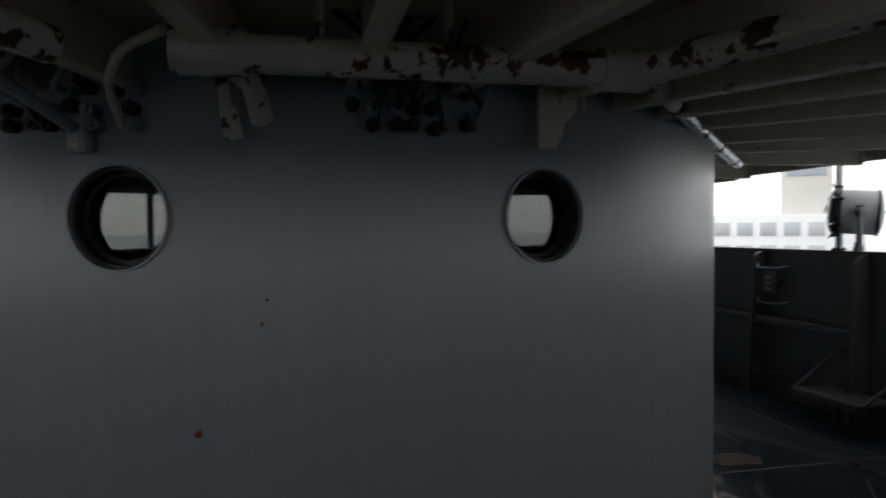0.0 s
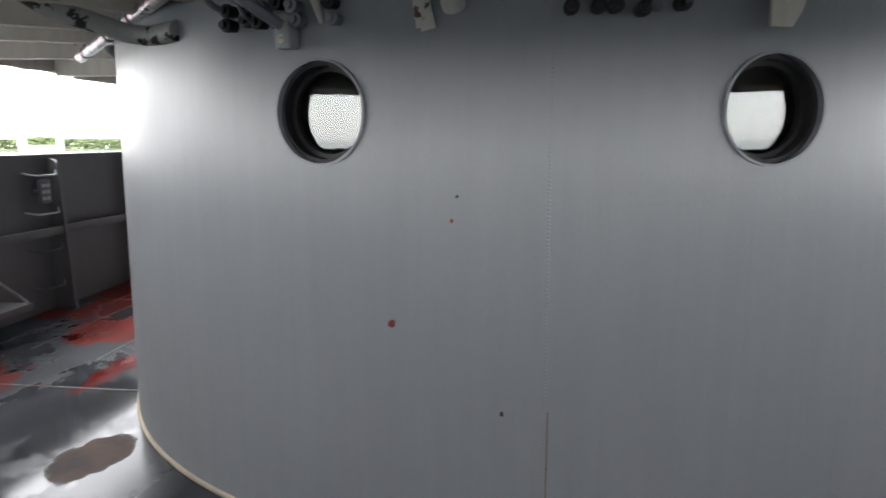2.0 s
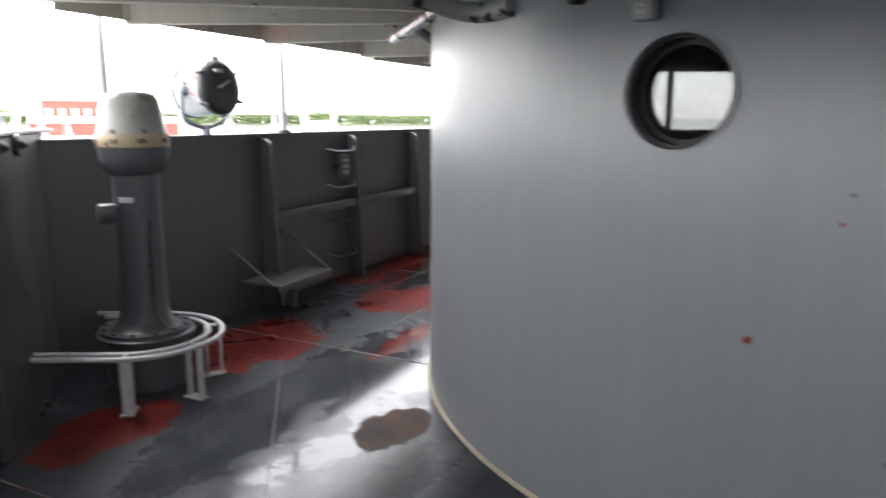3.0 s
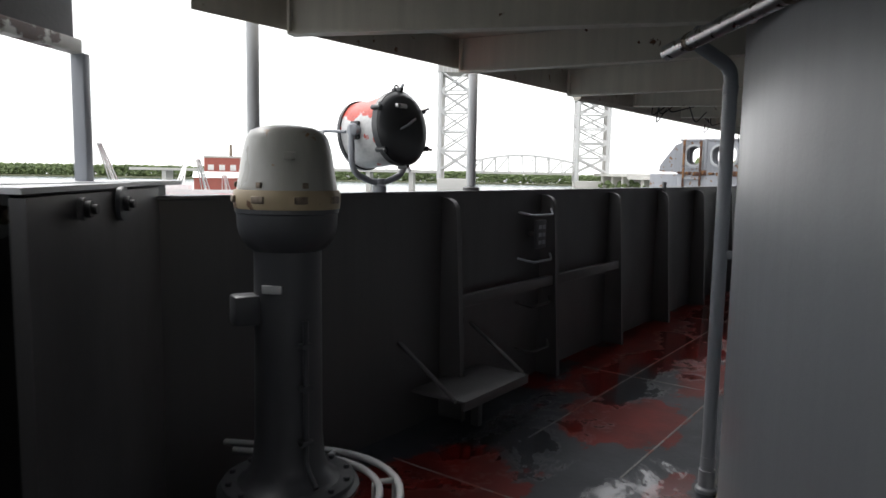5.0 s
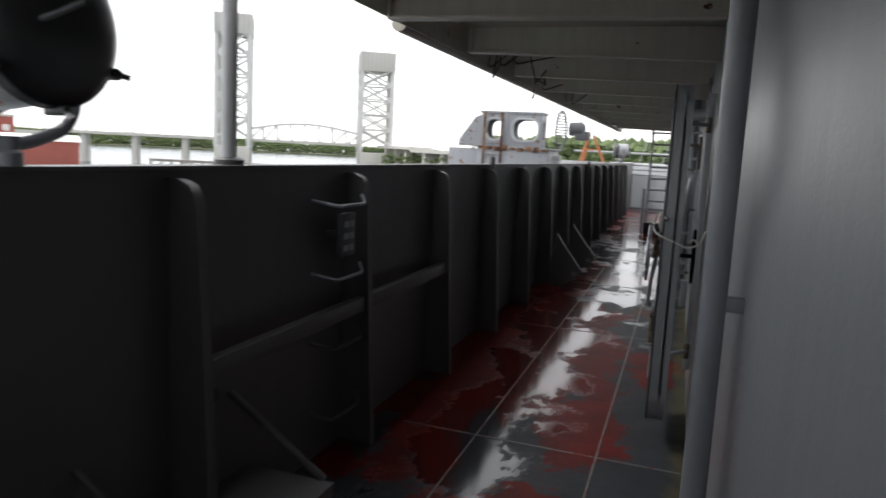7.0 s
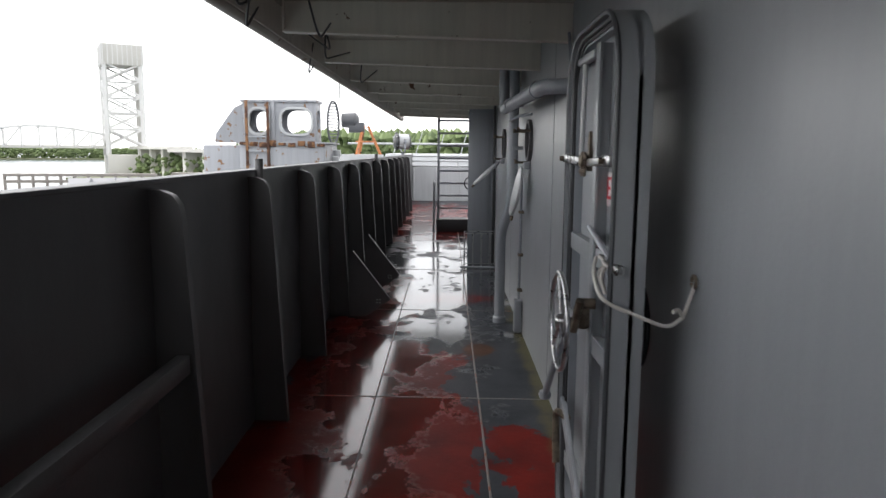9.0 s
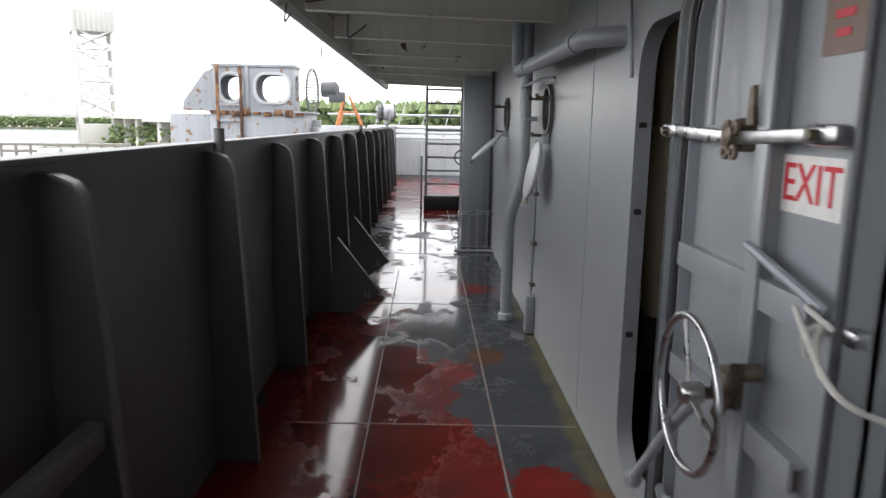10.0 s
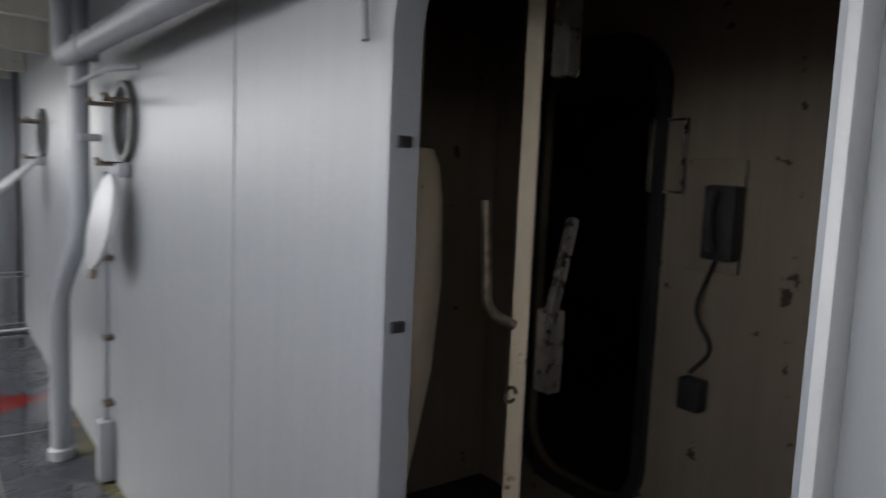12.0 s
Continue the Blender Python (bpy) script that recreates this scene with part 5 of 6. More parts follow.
outlet = holder("power_outlet", "grey steel box with a double power outlet", "outlet", port_pose(-0.985, 2.065))
part("box", box((0, 0, 0.03), (0.075, 0.13, 0.06), 0.006), LIGHT_GREY, outlet)
pl = part("face_plate", box((0, 0, 0.062), (0.068, 0.118, 0.005), 0.002), LIGHT_GREY, outlet)
for z in (-0.03, 0.03):
    so = part("socket", lathe([(0, 0.064), (0.019, 0.064), (0.018, 0.069), (0, 0.069)], 20, Matrix.Translation((0, z, 0))), OVERHEAD, pl)
    for x in (-0.007, 0.007):
        part("slot", box((x, z + 0.003, 0.0695), (0.003, 0.010, 0.002)), DARK, pl)

# ---- farther aft on the ship ----
for k, y in enumerate([28.62]):
    bm = box((0, y, 0.55), (9.6, 0.03, 1.10))
    aft_wall = tagged(part("wall_aft", bm, LIGHT_GREY, smooth=0), "pale grey ribbed bulkhead across the aft end of the deck", "bulkhead", kind="structure")
    for i in range(13):
        part("rib", box((-4.6 + 0.76 * i, y - 0.05, 0.55), (0.05, 0.08, 1.08), 0.005), LIGHT_GREY, aft_wall)
    for z in (1.14, 1.30, 1.46):
        part("rail", rod((-4.8, y, z), (4.8, y, z), 0.035, None, 10), LIGHT_GREY, aft_wall)
    for i in range(7):
        part("rail_post", rod((-4.7 + 1.55 * i, y, 1.08), (-4.7 + 1.55 * i, y, 1.50), 0.025, None, 8), LIGHT_GREY, aft_wall)
edge = tagged(new("trim_overhead"), "rusty drain channel along the overhead's outer edge", "gutter", kind="structure")
for sgn in (-1, 1):
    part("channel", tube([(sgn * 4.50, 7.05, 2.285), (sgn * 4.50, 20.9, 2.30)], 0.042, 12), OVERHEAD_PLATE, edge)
strings = holder("dangling_wires", "tangle of loose wires hanging from the overhead edge", "wires")
rnd = random.Random(12)
for k in range(9):
    y = 9.2 + rnd.uniform(-1.3, 2.4)
    x = -4.35 + rnd.uniform(-0.1, 0.25)
    part("wire", tube(bend([(x, y, BEAM + 0.12), (x + rnd.uniform(-0.1, 0.1), y + 0.1, BEAM - rnd.uniform(0.02, 0.12)), (x + rnd.uniform(-0.2, 0.2), y + rnd.uniform(0.3, 0.9), BEAM + 0.14)], 0.2), 0.006, 6), DARK, strings)
for k, (x, y, l) in enumerate(((-4.58, 12.6, 0.30), (-4.58, 10.2, 0.12))):
    part("tail", rod((x, y, UNDER), (x + 0.01, y, UNDER - l), 0.006, None, 6), DARK, strings)

main_deck = tagged(part("ground_main_deck", box((0, 40, -5.2), (19.0, 170, 0.4)), DECK, smooth=0), "broad grey main deck of the ship far below", "deck", kind="structure")
tagged(part("wall_superstructure", box((0, 13.2, -2.56), (9.2, 30.0, 4.9)), LIGHT_GREY, smooth=0), "pale grey side of the superstructure below the deck", "wall", kind="structure")
tagged(part("wall_hull", box((0, 40, -9.3), (18.8, 168, 7.8)), LIGHT_GREY, smooth=0), "pale grey side of the ship's hull", "hull", kind="structure")

# director tower beside the rail, with rounded window holes and rust stains
tower = holder("director_tower", "pale grey director tower with rounded window holes and rust stains", "tower", Matrix.Translation((-6.45, 18.6, 0)))
RUST_GREY = painted("rust_streaked_grey", (0.27, 0.28, 0.30), 0.5, (0.22, 0.11, 0.045), 0.60, 0.2)
ORANGE_RUST = painted("scaled_rust", (0.20, 0.10, 0.045), 0.8, (0.08, 0.035, 0.02), 0.5)
cab = part("cab", box((0, -0.40, 2.10), (1.30, 0.50, 0.72), 0.02), RUST_GREY)
cut(cab, [box((0, -0.40, 2.10), (1.22, 0.42, 0.64)),
          prism(round_rect(0.52, 0.42, 0.16), 3.0, Matrix.Translation((0.30, 1.5, 2.12)) @ Matrix.Rotation(radians(90), 4, "X")),
          prism(round_rect(0.34, 0.38, 0.14), 3.0, Matrix.Translation((-0.36, 1.5, 2.12)) @ Matrix.Rotation(radians(90), 4, "X")),
          prism(round_rect(0.3, 0.42, 0.12), 3.0, Matrix.Translation((-1.5, -0.4, 2.12)) @ Matrix.Rotation(radians(90), 4, "Y") @ Matrix.Rotation(radians(90), 4, "Z"))])
cab.parent = tower
for x, w in ((0.30, 0.52), (-0.36, 0.34)):
    part("window_rim", ring_frame(round_rect(w + 0.08, 0.50, 0.19), round_rect(w, 0.42, 0.16), 0.03, Matrix.Translation((x, -0.65, 2.12)) @ Matrix.Rotation(radians(90), 4, "X")), LIGHT_GREY, tower)
part("divider", box((-0.10, -0.66, 2.10), (0.06, 0.05, 0.72), 0.005), RUST_GREY, tower)
part("lower_body", box((0.05, 0, -1.6), (1.50, 1.40, 6.7), 0.02), RUST_GREY, tower)
for k in range(9):
    part("rust_plate", box((-0.62 + 0.17 * k, -0.72, 1.735 - 0.012 * (k % 3)), (0.13, 0.03, 0.05 + 0.02 * (k % 4)), 0.006), ORANGE_RUST, tower)
part("ledge", box((0.05, 0, 1.745), (1.60, 1.45, 0.03), 0.005), RUST_GREY, tower)
part("side_wing", prism([(-0.66, 1.75), (-0.66, 2.42), (-0.80, 2.36), (-1.14, 1.90), (-1.16, 1.75)], 0.4, Matrix.Translation((0, -0.2, 0)) @ Matrix.Rotation(radians(90), 4, "X")), RUST_GREY, tower)
part("side_box", box((-1.0, 0, -1.75), (0.75, 1.2, 6.9), 0.02), RUST_GREY, tower)
for x in (-0.55, -0.18):
    part("ladder_rail", box((x, -0.75, 1.6), (0.045, 0.04, 1.7), 0.004), ORANGE_RUST, tower)
for z in (0.9, 1.25, 1.6, 1.85):
    part("ladder_rung", box((-0.36, -0.75, z), (0.36, 0.03, 0.03), 0.004), RUST_GREY, tower)
for k in range(4):
    part("side_fitting", box((0.86, -0.3 + 0.2 * k, 1.2 + 0.12 * k), (0.14, 0.10, 0.14), 0.02), LIGHT_GREY, tower)
part("top_lip", ring_frame(round_rect(1.36, 0.56, 0.03), round_rect(1.24, 0.44, 0.03), 0.04, Matrix.Translation((0, -0.40, 2.45))), RUST_GREY, tower)

# radar antenna on an orange tripod
ORANGE = painted("rusty_orange", (0.42, 0.15, 0.05), 0.6, (0.15, 0.06, 0.03), 0.55)
radar = holder("radar_antenna", "grey lattice radar dish with its drive on a rusty orange tripod", "radar", Matrix.Translation((-6.8, 31.0, -4.82)))
part("mount", lathe([(0, 0), (1.1, 0), (1.0, 6.3), (0, 6.3)], 24), LIGHT_GREY, radar)
dish = part("dish_rim", tube([(-0.75 + 0.16 * math.cos(a * 0.3), -0.3 + 0.25 * math.cos(a * 0.3), 7.4 + 0.75 * math.sin(a * 0.3)) for a in range(21)], 0.04, 8, None, True), PED_GREY, radar)
for k in range(14):
    z = 6.70 + 0.105 * k
    h = math.sqrt(max(0.02, 0.75 ** 2 - (z - 7.4) ** 2)) / 0.75
    part("dish_bar", rod((-0.75 - 0.16 * h, -0.3 - 0.25 * h, z), (-0.75 + 0.16 * h, -0.3 + 0.25 * h, z), 0.02, None, 6), PED_GREY, dish)
part("drive", lathe([(0, -0.3), (0.25, -0.28), (0.28, 0.2), (0.15, 0.32), (0, 0.34)], 16, Matrix.Translation((-0.2, 0, 7.5)) @ AXIS_X), PED_GREY, radar)
part("drive_box", box((0.05, 0, 7.25), (0.55, 0.4, 0.35), 0.03), PED_GREY, radar)
for a in (0, 120, 240):
    part("tripod_leg", rod((0.35 + 0.10 * math.cos(radians(a)), 0.1 * math.sin(radians(a)), 7.3), (0.35 + 0.55 * math.cos(radians(a)), 0.55 * math.sin(radians(a)), 6.28), 0.05, None, 8), ORANGE, radar)
part("tripod_hoop", tube([(0.35 + 0.35 * math.cos(k * 0.5), 0.35 * math.sin(k * 0.5), 6.75) for k in range(12)], 0.03, 6, None, True), ORANGE, radar)
tub = holder("gun_tub", "low pale grey shield with rails on the after superstructure", "gun tub", Matrix.Translation((-1.5, 36.0, -5.0)))
part("wall", box((0, 0, 3.25), (9.0, 4.0, 6.5), 0.05), LIGHT_GREY, tub)
for k in range(6):
    part("whip", rod((-4.2 + 0.9 * k, -2.0, 6.4), (-4.0 + 0.9 * k + 0.25, -2.0, 7.9), 0.02, 0.01, 6), LIGHT_GREY, tub)
part("crossbar", rod((-6.0, -2.02, 6.9), (4.0, -2.02, 6.9), 0.04, None, 8), LIGHT_GREY, tub)

# ---- water and the far shore ----
def water_mat():
    m, t, b = nodes_of("harbour_water")
    n = noise_node(t, 0.25, 6, 0.6)
    t.links.new(ramp(t, noise_node(t, 0.004, 4), [(0.3, (0.05, 0.075, 0.085)), (0.7, (0.09, 0.115, 0.12))]), b.inputs["Base Color"])
    b.inputs["Roughness"].default_value = 0.18
    bump(t, b, n, 0.5, 0.3)
    return m


tagged(part("water", box((0, 1500, -13.05), (12000, 12000, 0.1)), water_mat(), smooth=0), "pale grey harbour water reaching the horizon", "water", kind="structure")


def foliage(name, lo, hi):
    m, t, b = nodes_of(name)
    g = t.nodes.new("ShaderNodeNewGeometry")
    t.links.new(ramp(t, g.outputs["Random Per Island"], [(0.0, lo), (1.0, hi)]), b.inputs["Base Color"])
    b.inputs["Roughness"].default_value = 0.8
    return m


LEAF = foliage("tree_foliage", (0.07, 0.10, 0.04), (0.16, 0.21, 0.085))


def woods(name, spans, label, seed):
    """Far trees as many small ragged clumps with gaps, on a low bank."""
    rnd = random.Random(seed)
    verts, faces = [], []
    for (ax, ay), (bx, by), deep, h, cnt in spans:
        for k in range(cnt):
            f = rnd.random()
            cx, cy = ax + (bx - ax) * f + rnd.uniform(-1, 1) * deep, ay + (by - ay) * f + rnd.uniform(-1, 1) * deep
            cz = -12.5 + h * (rnd.random() ** 0.7) + rnd.uniform(0, 1)
            r = rnd.uniform(0.9, 2.2) * h / 12
            i0 = len(verts)
            for (px, py, pz) in ((0, 0, 1.1), (1, 0, 0.1), (0.2, 1, -0.1), (-0.9, 0.4, 0.2), (-0.3, -1, 0), (0.1, 0, -0.9)):
                verts.append((cx + r * px * rnd.uniform(0.7, 1.3), cy + r * py * rnd.uniform(0.7, 1.3), cz + r * pz * rnd.uniform(0.6, 1.3)))
            for a, b2, c in ((0, 1, 2), (0, 2, 3), (0, 3, 4), (0, 4, 1), (5, 2, 1), (5, 3, 2), (5, 4, 3), (5, 1, 4)):
                faces.append((i0 + a, i0 + b2, i0 + c))
    me = bpy.data.meshes.new(name)
    me.from_pydata(verts, [], faces)
    me.materials.append(LEAF)
    return tagged(new(name, me), label, "trees", kind="stuff")


woods("far_woods", [((-1100, 420), (-560, 880), 30, 15, 9000), ((-560, 880), (-250, 980), 25, 13, 3500)], "hazy green wooded shore across the harbour", 5)
woods("near_woods", [((-75, 300), (60, 290), 14, 19, 5000), ((-150, 360), (-75, 300), 10, 10, 1500)], "bright green trees along the bank beyond the stern", 6)
BANK = plain("bank_earth", (0.16, 0.17, 0.10), 0.9)
for a, b2, w in (((-1150, 400), (-560, 900), 120), ((-560, 900), (-230, 1000), 90), ((-330, 210), (-215, 120), 60), ((-170, 345), (90, 300), 50)):
    va, vb = Vector((*a, 0)), Vector((*b2, 0))
    tagged(part("ground_bank", box((va + vb) / 2 + Vector((0, 0, -12.3)), ((vb - va).length, w, 1.6), 0.3, Matrix.Rotation(math.atan2(vb.y - va.y, vb.x - va.x), 4, "Z")), BANK, smooth=0), "low earth bank of the harbour shore", "ground", kind="structure")

CONCRETE = painted("pale_concrete", (0.50, 0.49, 0.46), 0.8, None, 0.7, 0.12, lumps=0.1)
BRIDGE_STEEL = painted("bridge_steel", (0.58, 0.58, 0.57), 0.6, None, 0.7, 0.1, lumps=0.1)


def bar(a, b2, w):
    a, b2 = Vector(a), Vector(b2)
    d = b2 - a
    return box((a + b2) / 2, (w, w, d.length), 0, d.to_track_quat("Z", "Y").to_matrix().to_4x4())


T1, T2 = Vector((-233, 329, 0)), Vector((-168, 367, 0))
ax = (T2 - T1).normalized()
side_v = Vector((-ax.y, ax.x, 0))
turn_b = Matrix.Rotation(math.atan2(ax.y, ax.x), 4, "Z")
for tpos, sgn, top in ((T1, -1, 66.0), (T2, 1, 52.0)):
    bt = holder("lift_tower", "pale steel lattice lift-bridge tower with a ribbed panelled head", "bridge tower", Matrix.Translation(tpos), "lift towers")
    hx, hy, bay = 8.2, 8.5, (top - 12) / 5
    legs = [ax * (hx * i) + side_v * (hy * j) for i, j in ((-1, -1), (1, -1), (1, 1), (-1, 1))]
    for p in legs:
        part("leg", bar(p + Vector((0, 0, -2)), p + Vector((0, 0, top - 9)), 1.8), BRIDGE_STEEL, bt)
    for i in range(4):
        p, q = legs[i], legs[(i + 1) % 4]
        for k in range(5):
            z0, z1 = 3 + bay * k, 3 + bay * (k + 1)
            part("brace", bar(p + Vector((0, 0, z0)), q + Vector((0, 0, z1)), 0.9), BRIDGE_STEEL, bt)
            part("brace", bar(q + Vector((0, 0, z0)), p + Vector((0, 0, z1)), 0.9), BRIDGE_STEEL, bt)
            part("strut", bar(p + Vector((0, 0, z1)), q + Vector((0, 0, z1)), 0.8), BRIDGE_STEEL, bt)
    head = part("head", box((0, 0, top - 5), (2 * hx + 2, 2 * hy + 2, 10), 0.1, turn_b), CONCRETE, bt)
    for i in range(9):
        for s in (-1, 1):
            part("head_rib", box(ax * (-hx - 0.6 + (2 * hx + 1.2) * i / 8) + side_v * (s * (hy + 1.2)) + Vector((0, 0, top - 5)), (0.5, 0.5, 10), 0, turn_b), BRIDGE_STEEL, head)
            part("head_rib", box(side_v * (-hy - 0.6 + (2 * hy + 1.2) * i / 8) + ax * (s * (hx + 1.2)) + Vector((0, 0, top - 5)), (0.5, 0.5, 10), 0, turn_b), BRIDGE_STEEL, head)
    panel = part("counterweight_panel", box(ax * (hx * sgn * 0.98) + Vector((0, 0, top / 2 - 5.5)), (1.6, 2 * hy - 2.5, top - 7), 0.1, turn_b), CONCRETE, bt, "pale ribbed counterweight guide panel")
    for i in range(7):
        part("panel_rib", box(ax * ((hx + 1.0) * sgn * 0.98) + side_v * (-hy + 2.0 + (2 * hy - 4) * i / 6) + Vector((0, 0, top / 2 - 5.5)), (0.4, 0.5, top - 7), 0, turn_b), BRIDGE_STEEL, panel)
    part("pier", box((0, 0, -7.6), (18, 20, 12), 0.5, turn_b), CONCRETE, bt)
span = holder("lift_span", "pale steel truss span between the lift towers", "bridge", Matrix.Translation((T1 + T2) / 2))
L = (T2 - T1).length
part("roadway", box((0, 0, 2.2), (L - 15, 14, 1.4), 0, turn_b), CONCRETE, span)
for s in (-1, 1):
    n2 = 8
    for k in range(n2):
        a = ax * ((k / n2 - 0.5) * (L - 16)) + side_v * (s * 7)
        c = ax * (((k + 1) / n2 - 0.5) * (L - 16)) + side_v * (s * 7)
        ha, hc = 8 + 4 * math.sin(math.pi * k / n2), 8 + 4 * math.sin(math.pi * (k + 1) / n2)
        part("top_chord", bar(a + Vector((0, 0, ha)), c + Vector((0, 0, hc)), 0.8), BRIDGE_STEEL, span)
        part("diagonal", bar(a + Vector((0, 0, 2)), c + Vector((0, 0, hc)), 0.5), BRIDGE_STEEL, span)
        part("post", bar(a + Vector((0, 0, 2)), a + Vector((0, 0, ha)), 0.5), BRIDGE_STEEL, span)
for nm, pts in (("approach_road", [T2 + ax * 8, (-126, 330, 0), (-86, 300, 0), (-40, 292, 0)]), ("approach_road", [T1 - ax * 8, T1 - ax * 90, T1 - ax * 190])):
    ob = holder(nm, "pale concrete approach road of the bridge on slim piers", "bridge")
    for k, (a, b2) in enumerate(zip(pts, pts[1:])):
        a, b2 = Vector(a), Vector(b2)
        d = b2 - a
        t2 = Matrix.Rotation(math.atan2(d.y, d.x), 4, "Z")
        part("deck", box((a + b2) / 2 + Vector((0, 0, 2.0 - 1.2 * k)), (d.length + 1, 12, 1.5), 0, t2), CONCRETE, ob)
        for f in (0.2, 0.5, 0.8):
            part("pier", box(a + d * f + Vector((0, 0, -6.2 - 0.6 * k)), (2.5, 9, 15.2), 0, t2), CONCRETE, ob)

# pier sheds and fenders on the water
WOOD_GREY = painted("weathered_timber", (0.22, 0.20, 0.18), 0.8, None, 0.7, 0.2)
ROOF = painted("grey_shingle", (0.28, 0.28, 0.29), 0.8, None, 0.7, 0.15)
boat = holder("pier_shed", "grey gabled timber shed with dormers on a pier", "shed", Matrix.Translation((-42.5, 88.0, -13.0)) @ Matrix.Rotation(radians(28), 4, "Z"))
part("block", box((0, 0, 7.6), (9.0, 5.0, 4.2), 0.02), WOOD_GREY, boat)
part("roof", prism([(-3.0, 9.4), (0, 11.2), (3.0, 9.4)], 9.6, Matrix.Translation((-4.8, 0, 0)) @ Matrix(((0, 0, 1, 0), (1, 0, 0, 0), (0, 1, 0, 0), (0, 0, 0, 1)))), ROOF, boat)
for x in (-2.5, 0, 2.5):
    part("dormer", prism([(-0.7, 9.8), (0, 11.3), (0.7, 9.8)], 3.2, Matrix.Translation((x, 0.1, 0)) @ Matrix.Rotation(radians(90), 4, "X")), ROOF, boat)
    part("window", box((x, -2.52, 8.0), (1.5, 0.06, 1.6), 0.01), DARK, boat)
part("platform", box((0, 0, 5.3), (12, 7, 0.5), 0.02), WOOD_GREY, boat)
for x in (-5, -2, 1, 4):
    for y in (-2.5, 2.5):
        part("pile", rod((x, y, -0.5), (x, y, 5.2), 0.3, None, 8), WOOD_GREY, boat)
for k, (p, l, r) in enumerate((((-72, 138, -13), 26, 12), ((-48, 150, -13), 22, 8), ((-100, 132, -13), 24, 20))):
    fd = holder("fender_pier", "dark timber fender pier standing in the water", "pier", Matrix.Translation(p) @ Matrix.Rotation(radians(r), 4, "Z"), "fender piers")
    for z in (9.6, 8.4):
        part("wale", box((0, 0, z), (l, 2.5, 0.5), 0.02), WOOD_GREY, fd)
    for i in range(12):
        part("pile", rod((-l / 2 + l * i / 11, -1.0, -0.5), (-l / 2 + l * i / 11, -1.0, 9.9), 0.28, None, 8), WOOD_GREY, fd)

# red works, barges and white cranes along the port-side shore
BRICK = painted("red_brick_far", (0.30, 0.09, 0.07), 0.85, None, 0.7, 0.2, lumps=0.3)
WHITE = painted("white_steel_far", (0.68, 0.68, 0.67), 0.6, None, 0.7, 0.1)
HULL_RED = painted("red_hull_paint", (0.42, 0.06, 0.07), 0.5, None, 0.7, 0.12)
works = holder("brick_works", "red brick waterfront works with a flat roof and chimneys", "building", Matrix.Translation((-240, 186, -13)) @ Matrix.Rotation(radians(52), 4, "Z"))
part("block", box((0, 0, 9.5), (26, 14, 19), 0.1), BRICK, works)
part("parapet", box((0, 0, 19.2), (26.6, 14.6, 0.8), 0.05), CONCRETE, works)
for k in range(6):
    part("window", box((-10.5 + 4.2 * k, -7.05, 15.0), (2.2, 0.12, 2.2), 0.02), WHITE, works)
for x in (8, 3, -3):
    part("chimney", rod((x, 2, 19), (x, 2, 25 + x * 0.2), 0.7, 0.55, 10), OLD_STEEL, works)
wing = holder("brick_works", "long low red brick shed by the water", "building", Matrix.Translation((-205, 168, -13)) @ Matrix.Rotation(radians(52), 4, "Z"))
part("block", box((0, 0, 6), (44, 12, 11), 0.1), BRICK, wing)
part("roof", prism([(-6.5, 11.4), (0, 13.5), (6.5, 11.4)], 45, Matrix.Translation((-22.5, 0, 0)) @ Matrix(((0, 0, 1, 0), (1, 0, 0, 0), (0, 1, 0, 0), (0, 0, 0, 1)))), WHITE, wing)
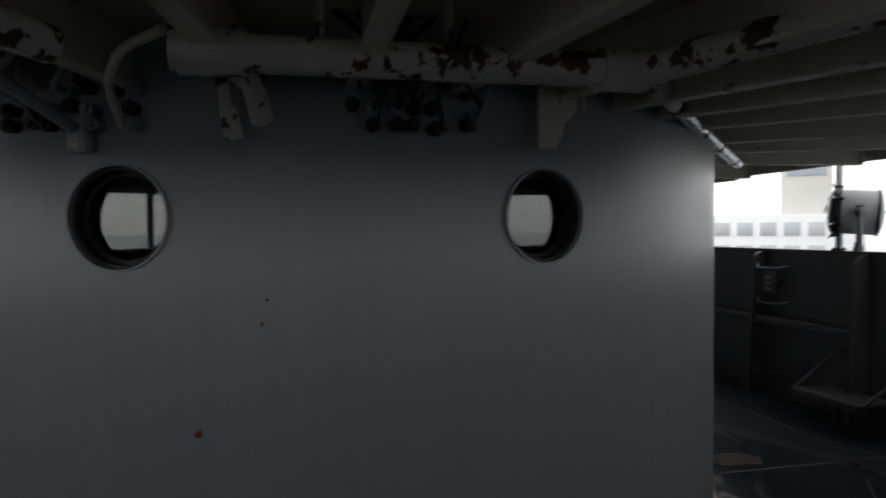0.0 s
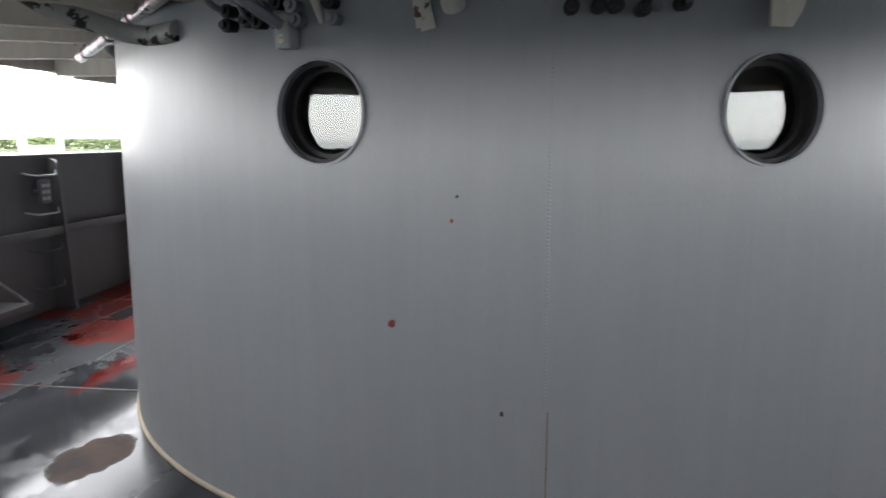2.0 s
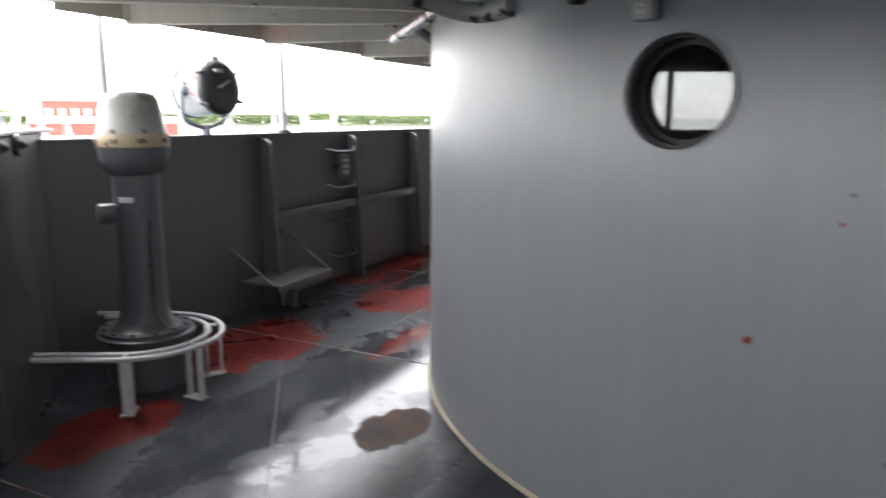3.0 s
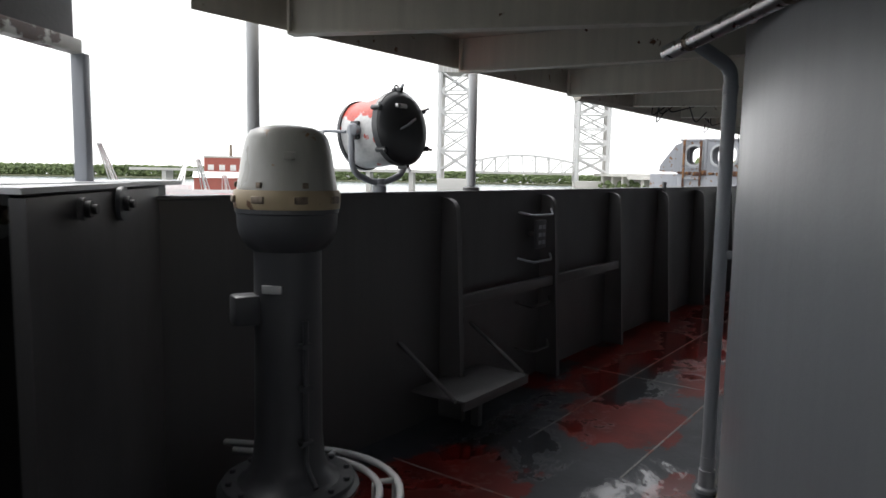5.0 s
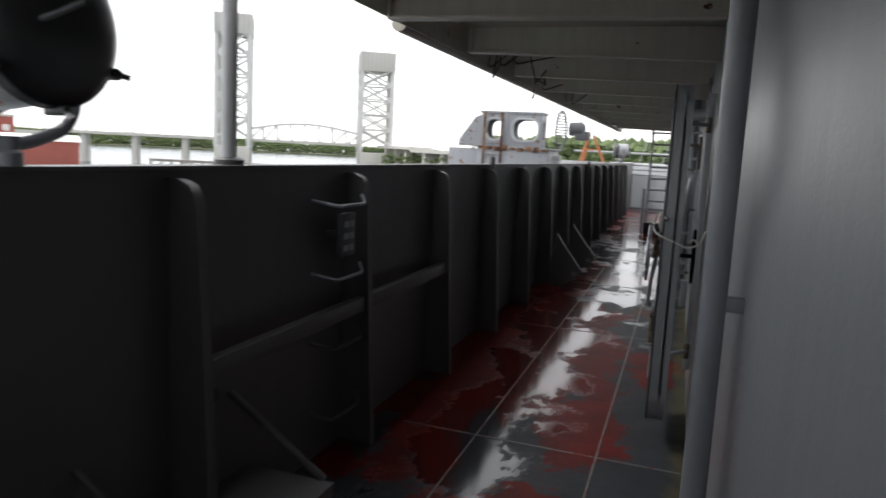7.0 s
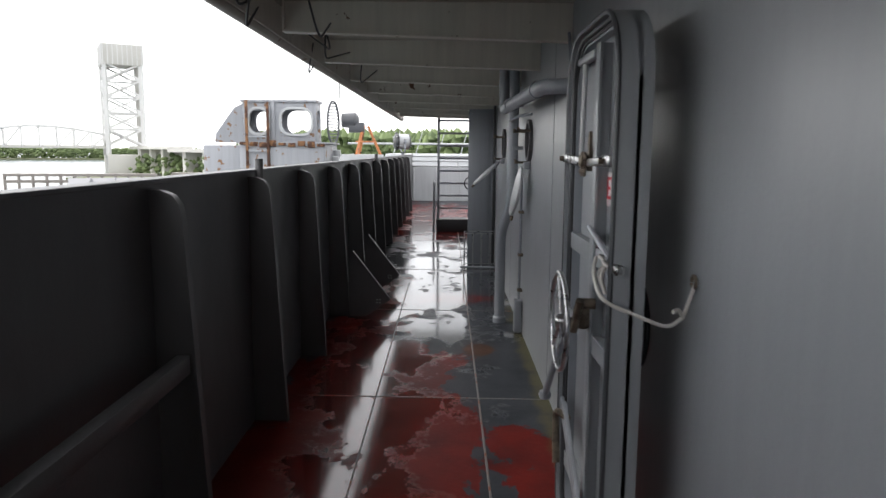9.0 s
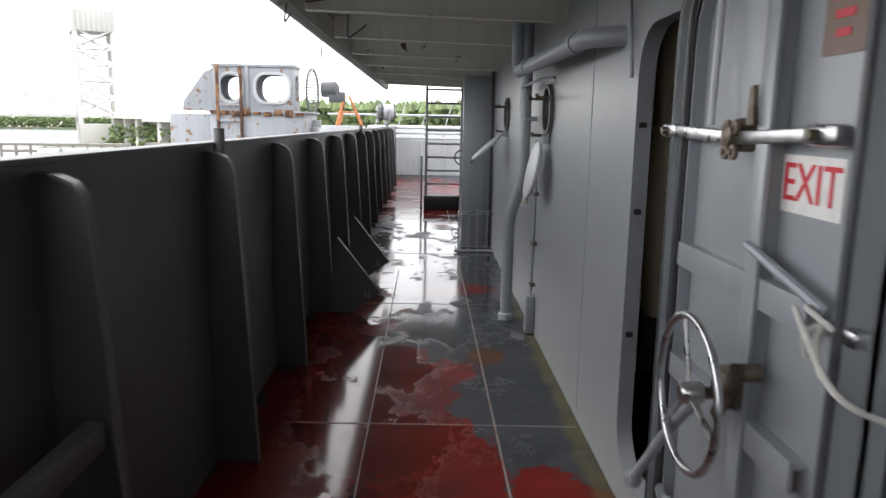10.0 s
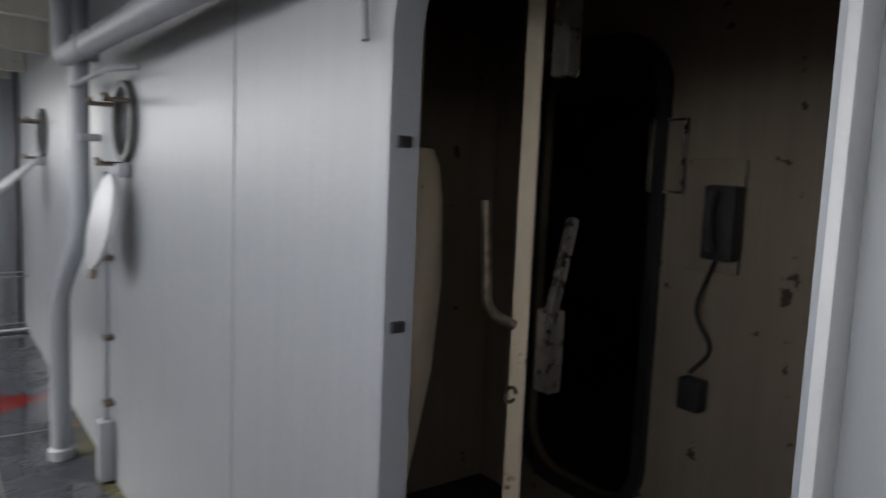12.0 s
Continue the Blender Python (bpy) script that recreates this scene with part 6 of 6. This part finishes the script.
for k, (x, y, r) in enumerate(((-132, 82, 50), (-150, 104, 48), (-118, 60, 55))):
    bg = holder("barge", "red-hulled work barge with a pale deckhouse", "barge", Matrix.Translation((x, y, -13)) @ Matrix.Rotation(radians(r), 4, "Z"), "barges")
    part("hull", box((0, 0, 4.4), (26, 9, 8.6), 0.4), HULL_RED, bg)
    part("deckhouse", box((-5, 0, 9.6), (7, 6, 2.4), 0.1), WHITE, bg)
    part("rail", box((0, -4.4, 9.2), (25, 0.1, 0.9)), WHITE, bg)
for k, (x, y, h, lean) in enumerate(((-178, 100, 20, 26), (-170, 112, 15, -22), (-186, 132, 17, 30), (-160, 120, 13, 12))):
    cr = holder("dock_crane", "white lattice dock crane with a slanting boom", "crane", Matrix.Translation((x, y, -13)), "dock cranes")
    part("base", box((0, 0, 4.0), (5, 5, 8), 0.1), WHITE, cr)
    for i, j in ((-1, -1), (1, -1), (1, 1), (-1, 1)):
        part("boom_chord", bar((i * 0.8, j * 0.8, 8), (lean * 0.6 + i * 0.3, -lean * 0.5 + j * 0.3, h), 0.28), WHITE, cr)
    for f in range(8):
        a, b2 = f / 8, (f + 1) / 8
        A = Vector((lean * 0.6 * a + 0.8, -lean * 0.5 * a, 8 + (h - 8) * a))
        B = Vector((lean * 0.6 * b2 - 0.8 * (1 - b2), -lean * 0.5 * b2, 8 + (h - 8) * b2))
        part("boom_lace", bar(A, B, 0.2), WHITE, cr)
blk = holder("waterfront_block", "pale waterfront building with a tall windowed block", "building", Matrix.Translation((73, 95, -13)) @ Matrix.Rotation(radians(-38), 4, "Z"))
FAR_GLASS = plain("far_window", (0.45, 0.48, 0.49), 0.3)
part("low_wing", box((0, 0, 8.5), (22, 8, 17), 0.1), WHITE, blk)
part("tall_block", box((3.5, 3, 14), (7, 7, 28), 0.1), CONCRETE, blk)
for r in range(2):
    for c in range(5):
        part("window", box((-8 + 3.2 * c, -4.03, 11.5 + 3.4 * r), (2.2, 0.1, 2.0), 0.02), FAR_GLASS, blk)
part("tall_window", box((3.5, -0.53, 24.5), (5.4, 0.1, 3.2), 0.02), plain("far_window_grey", (0.40, 0.44, 0.46), 0.3), blk)
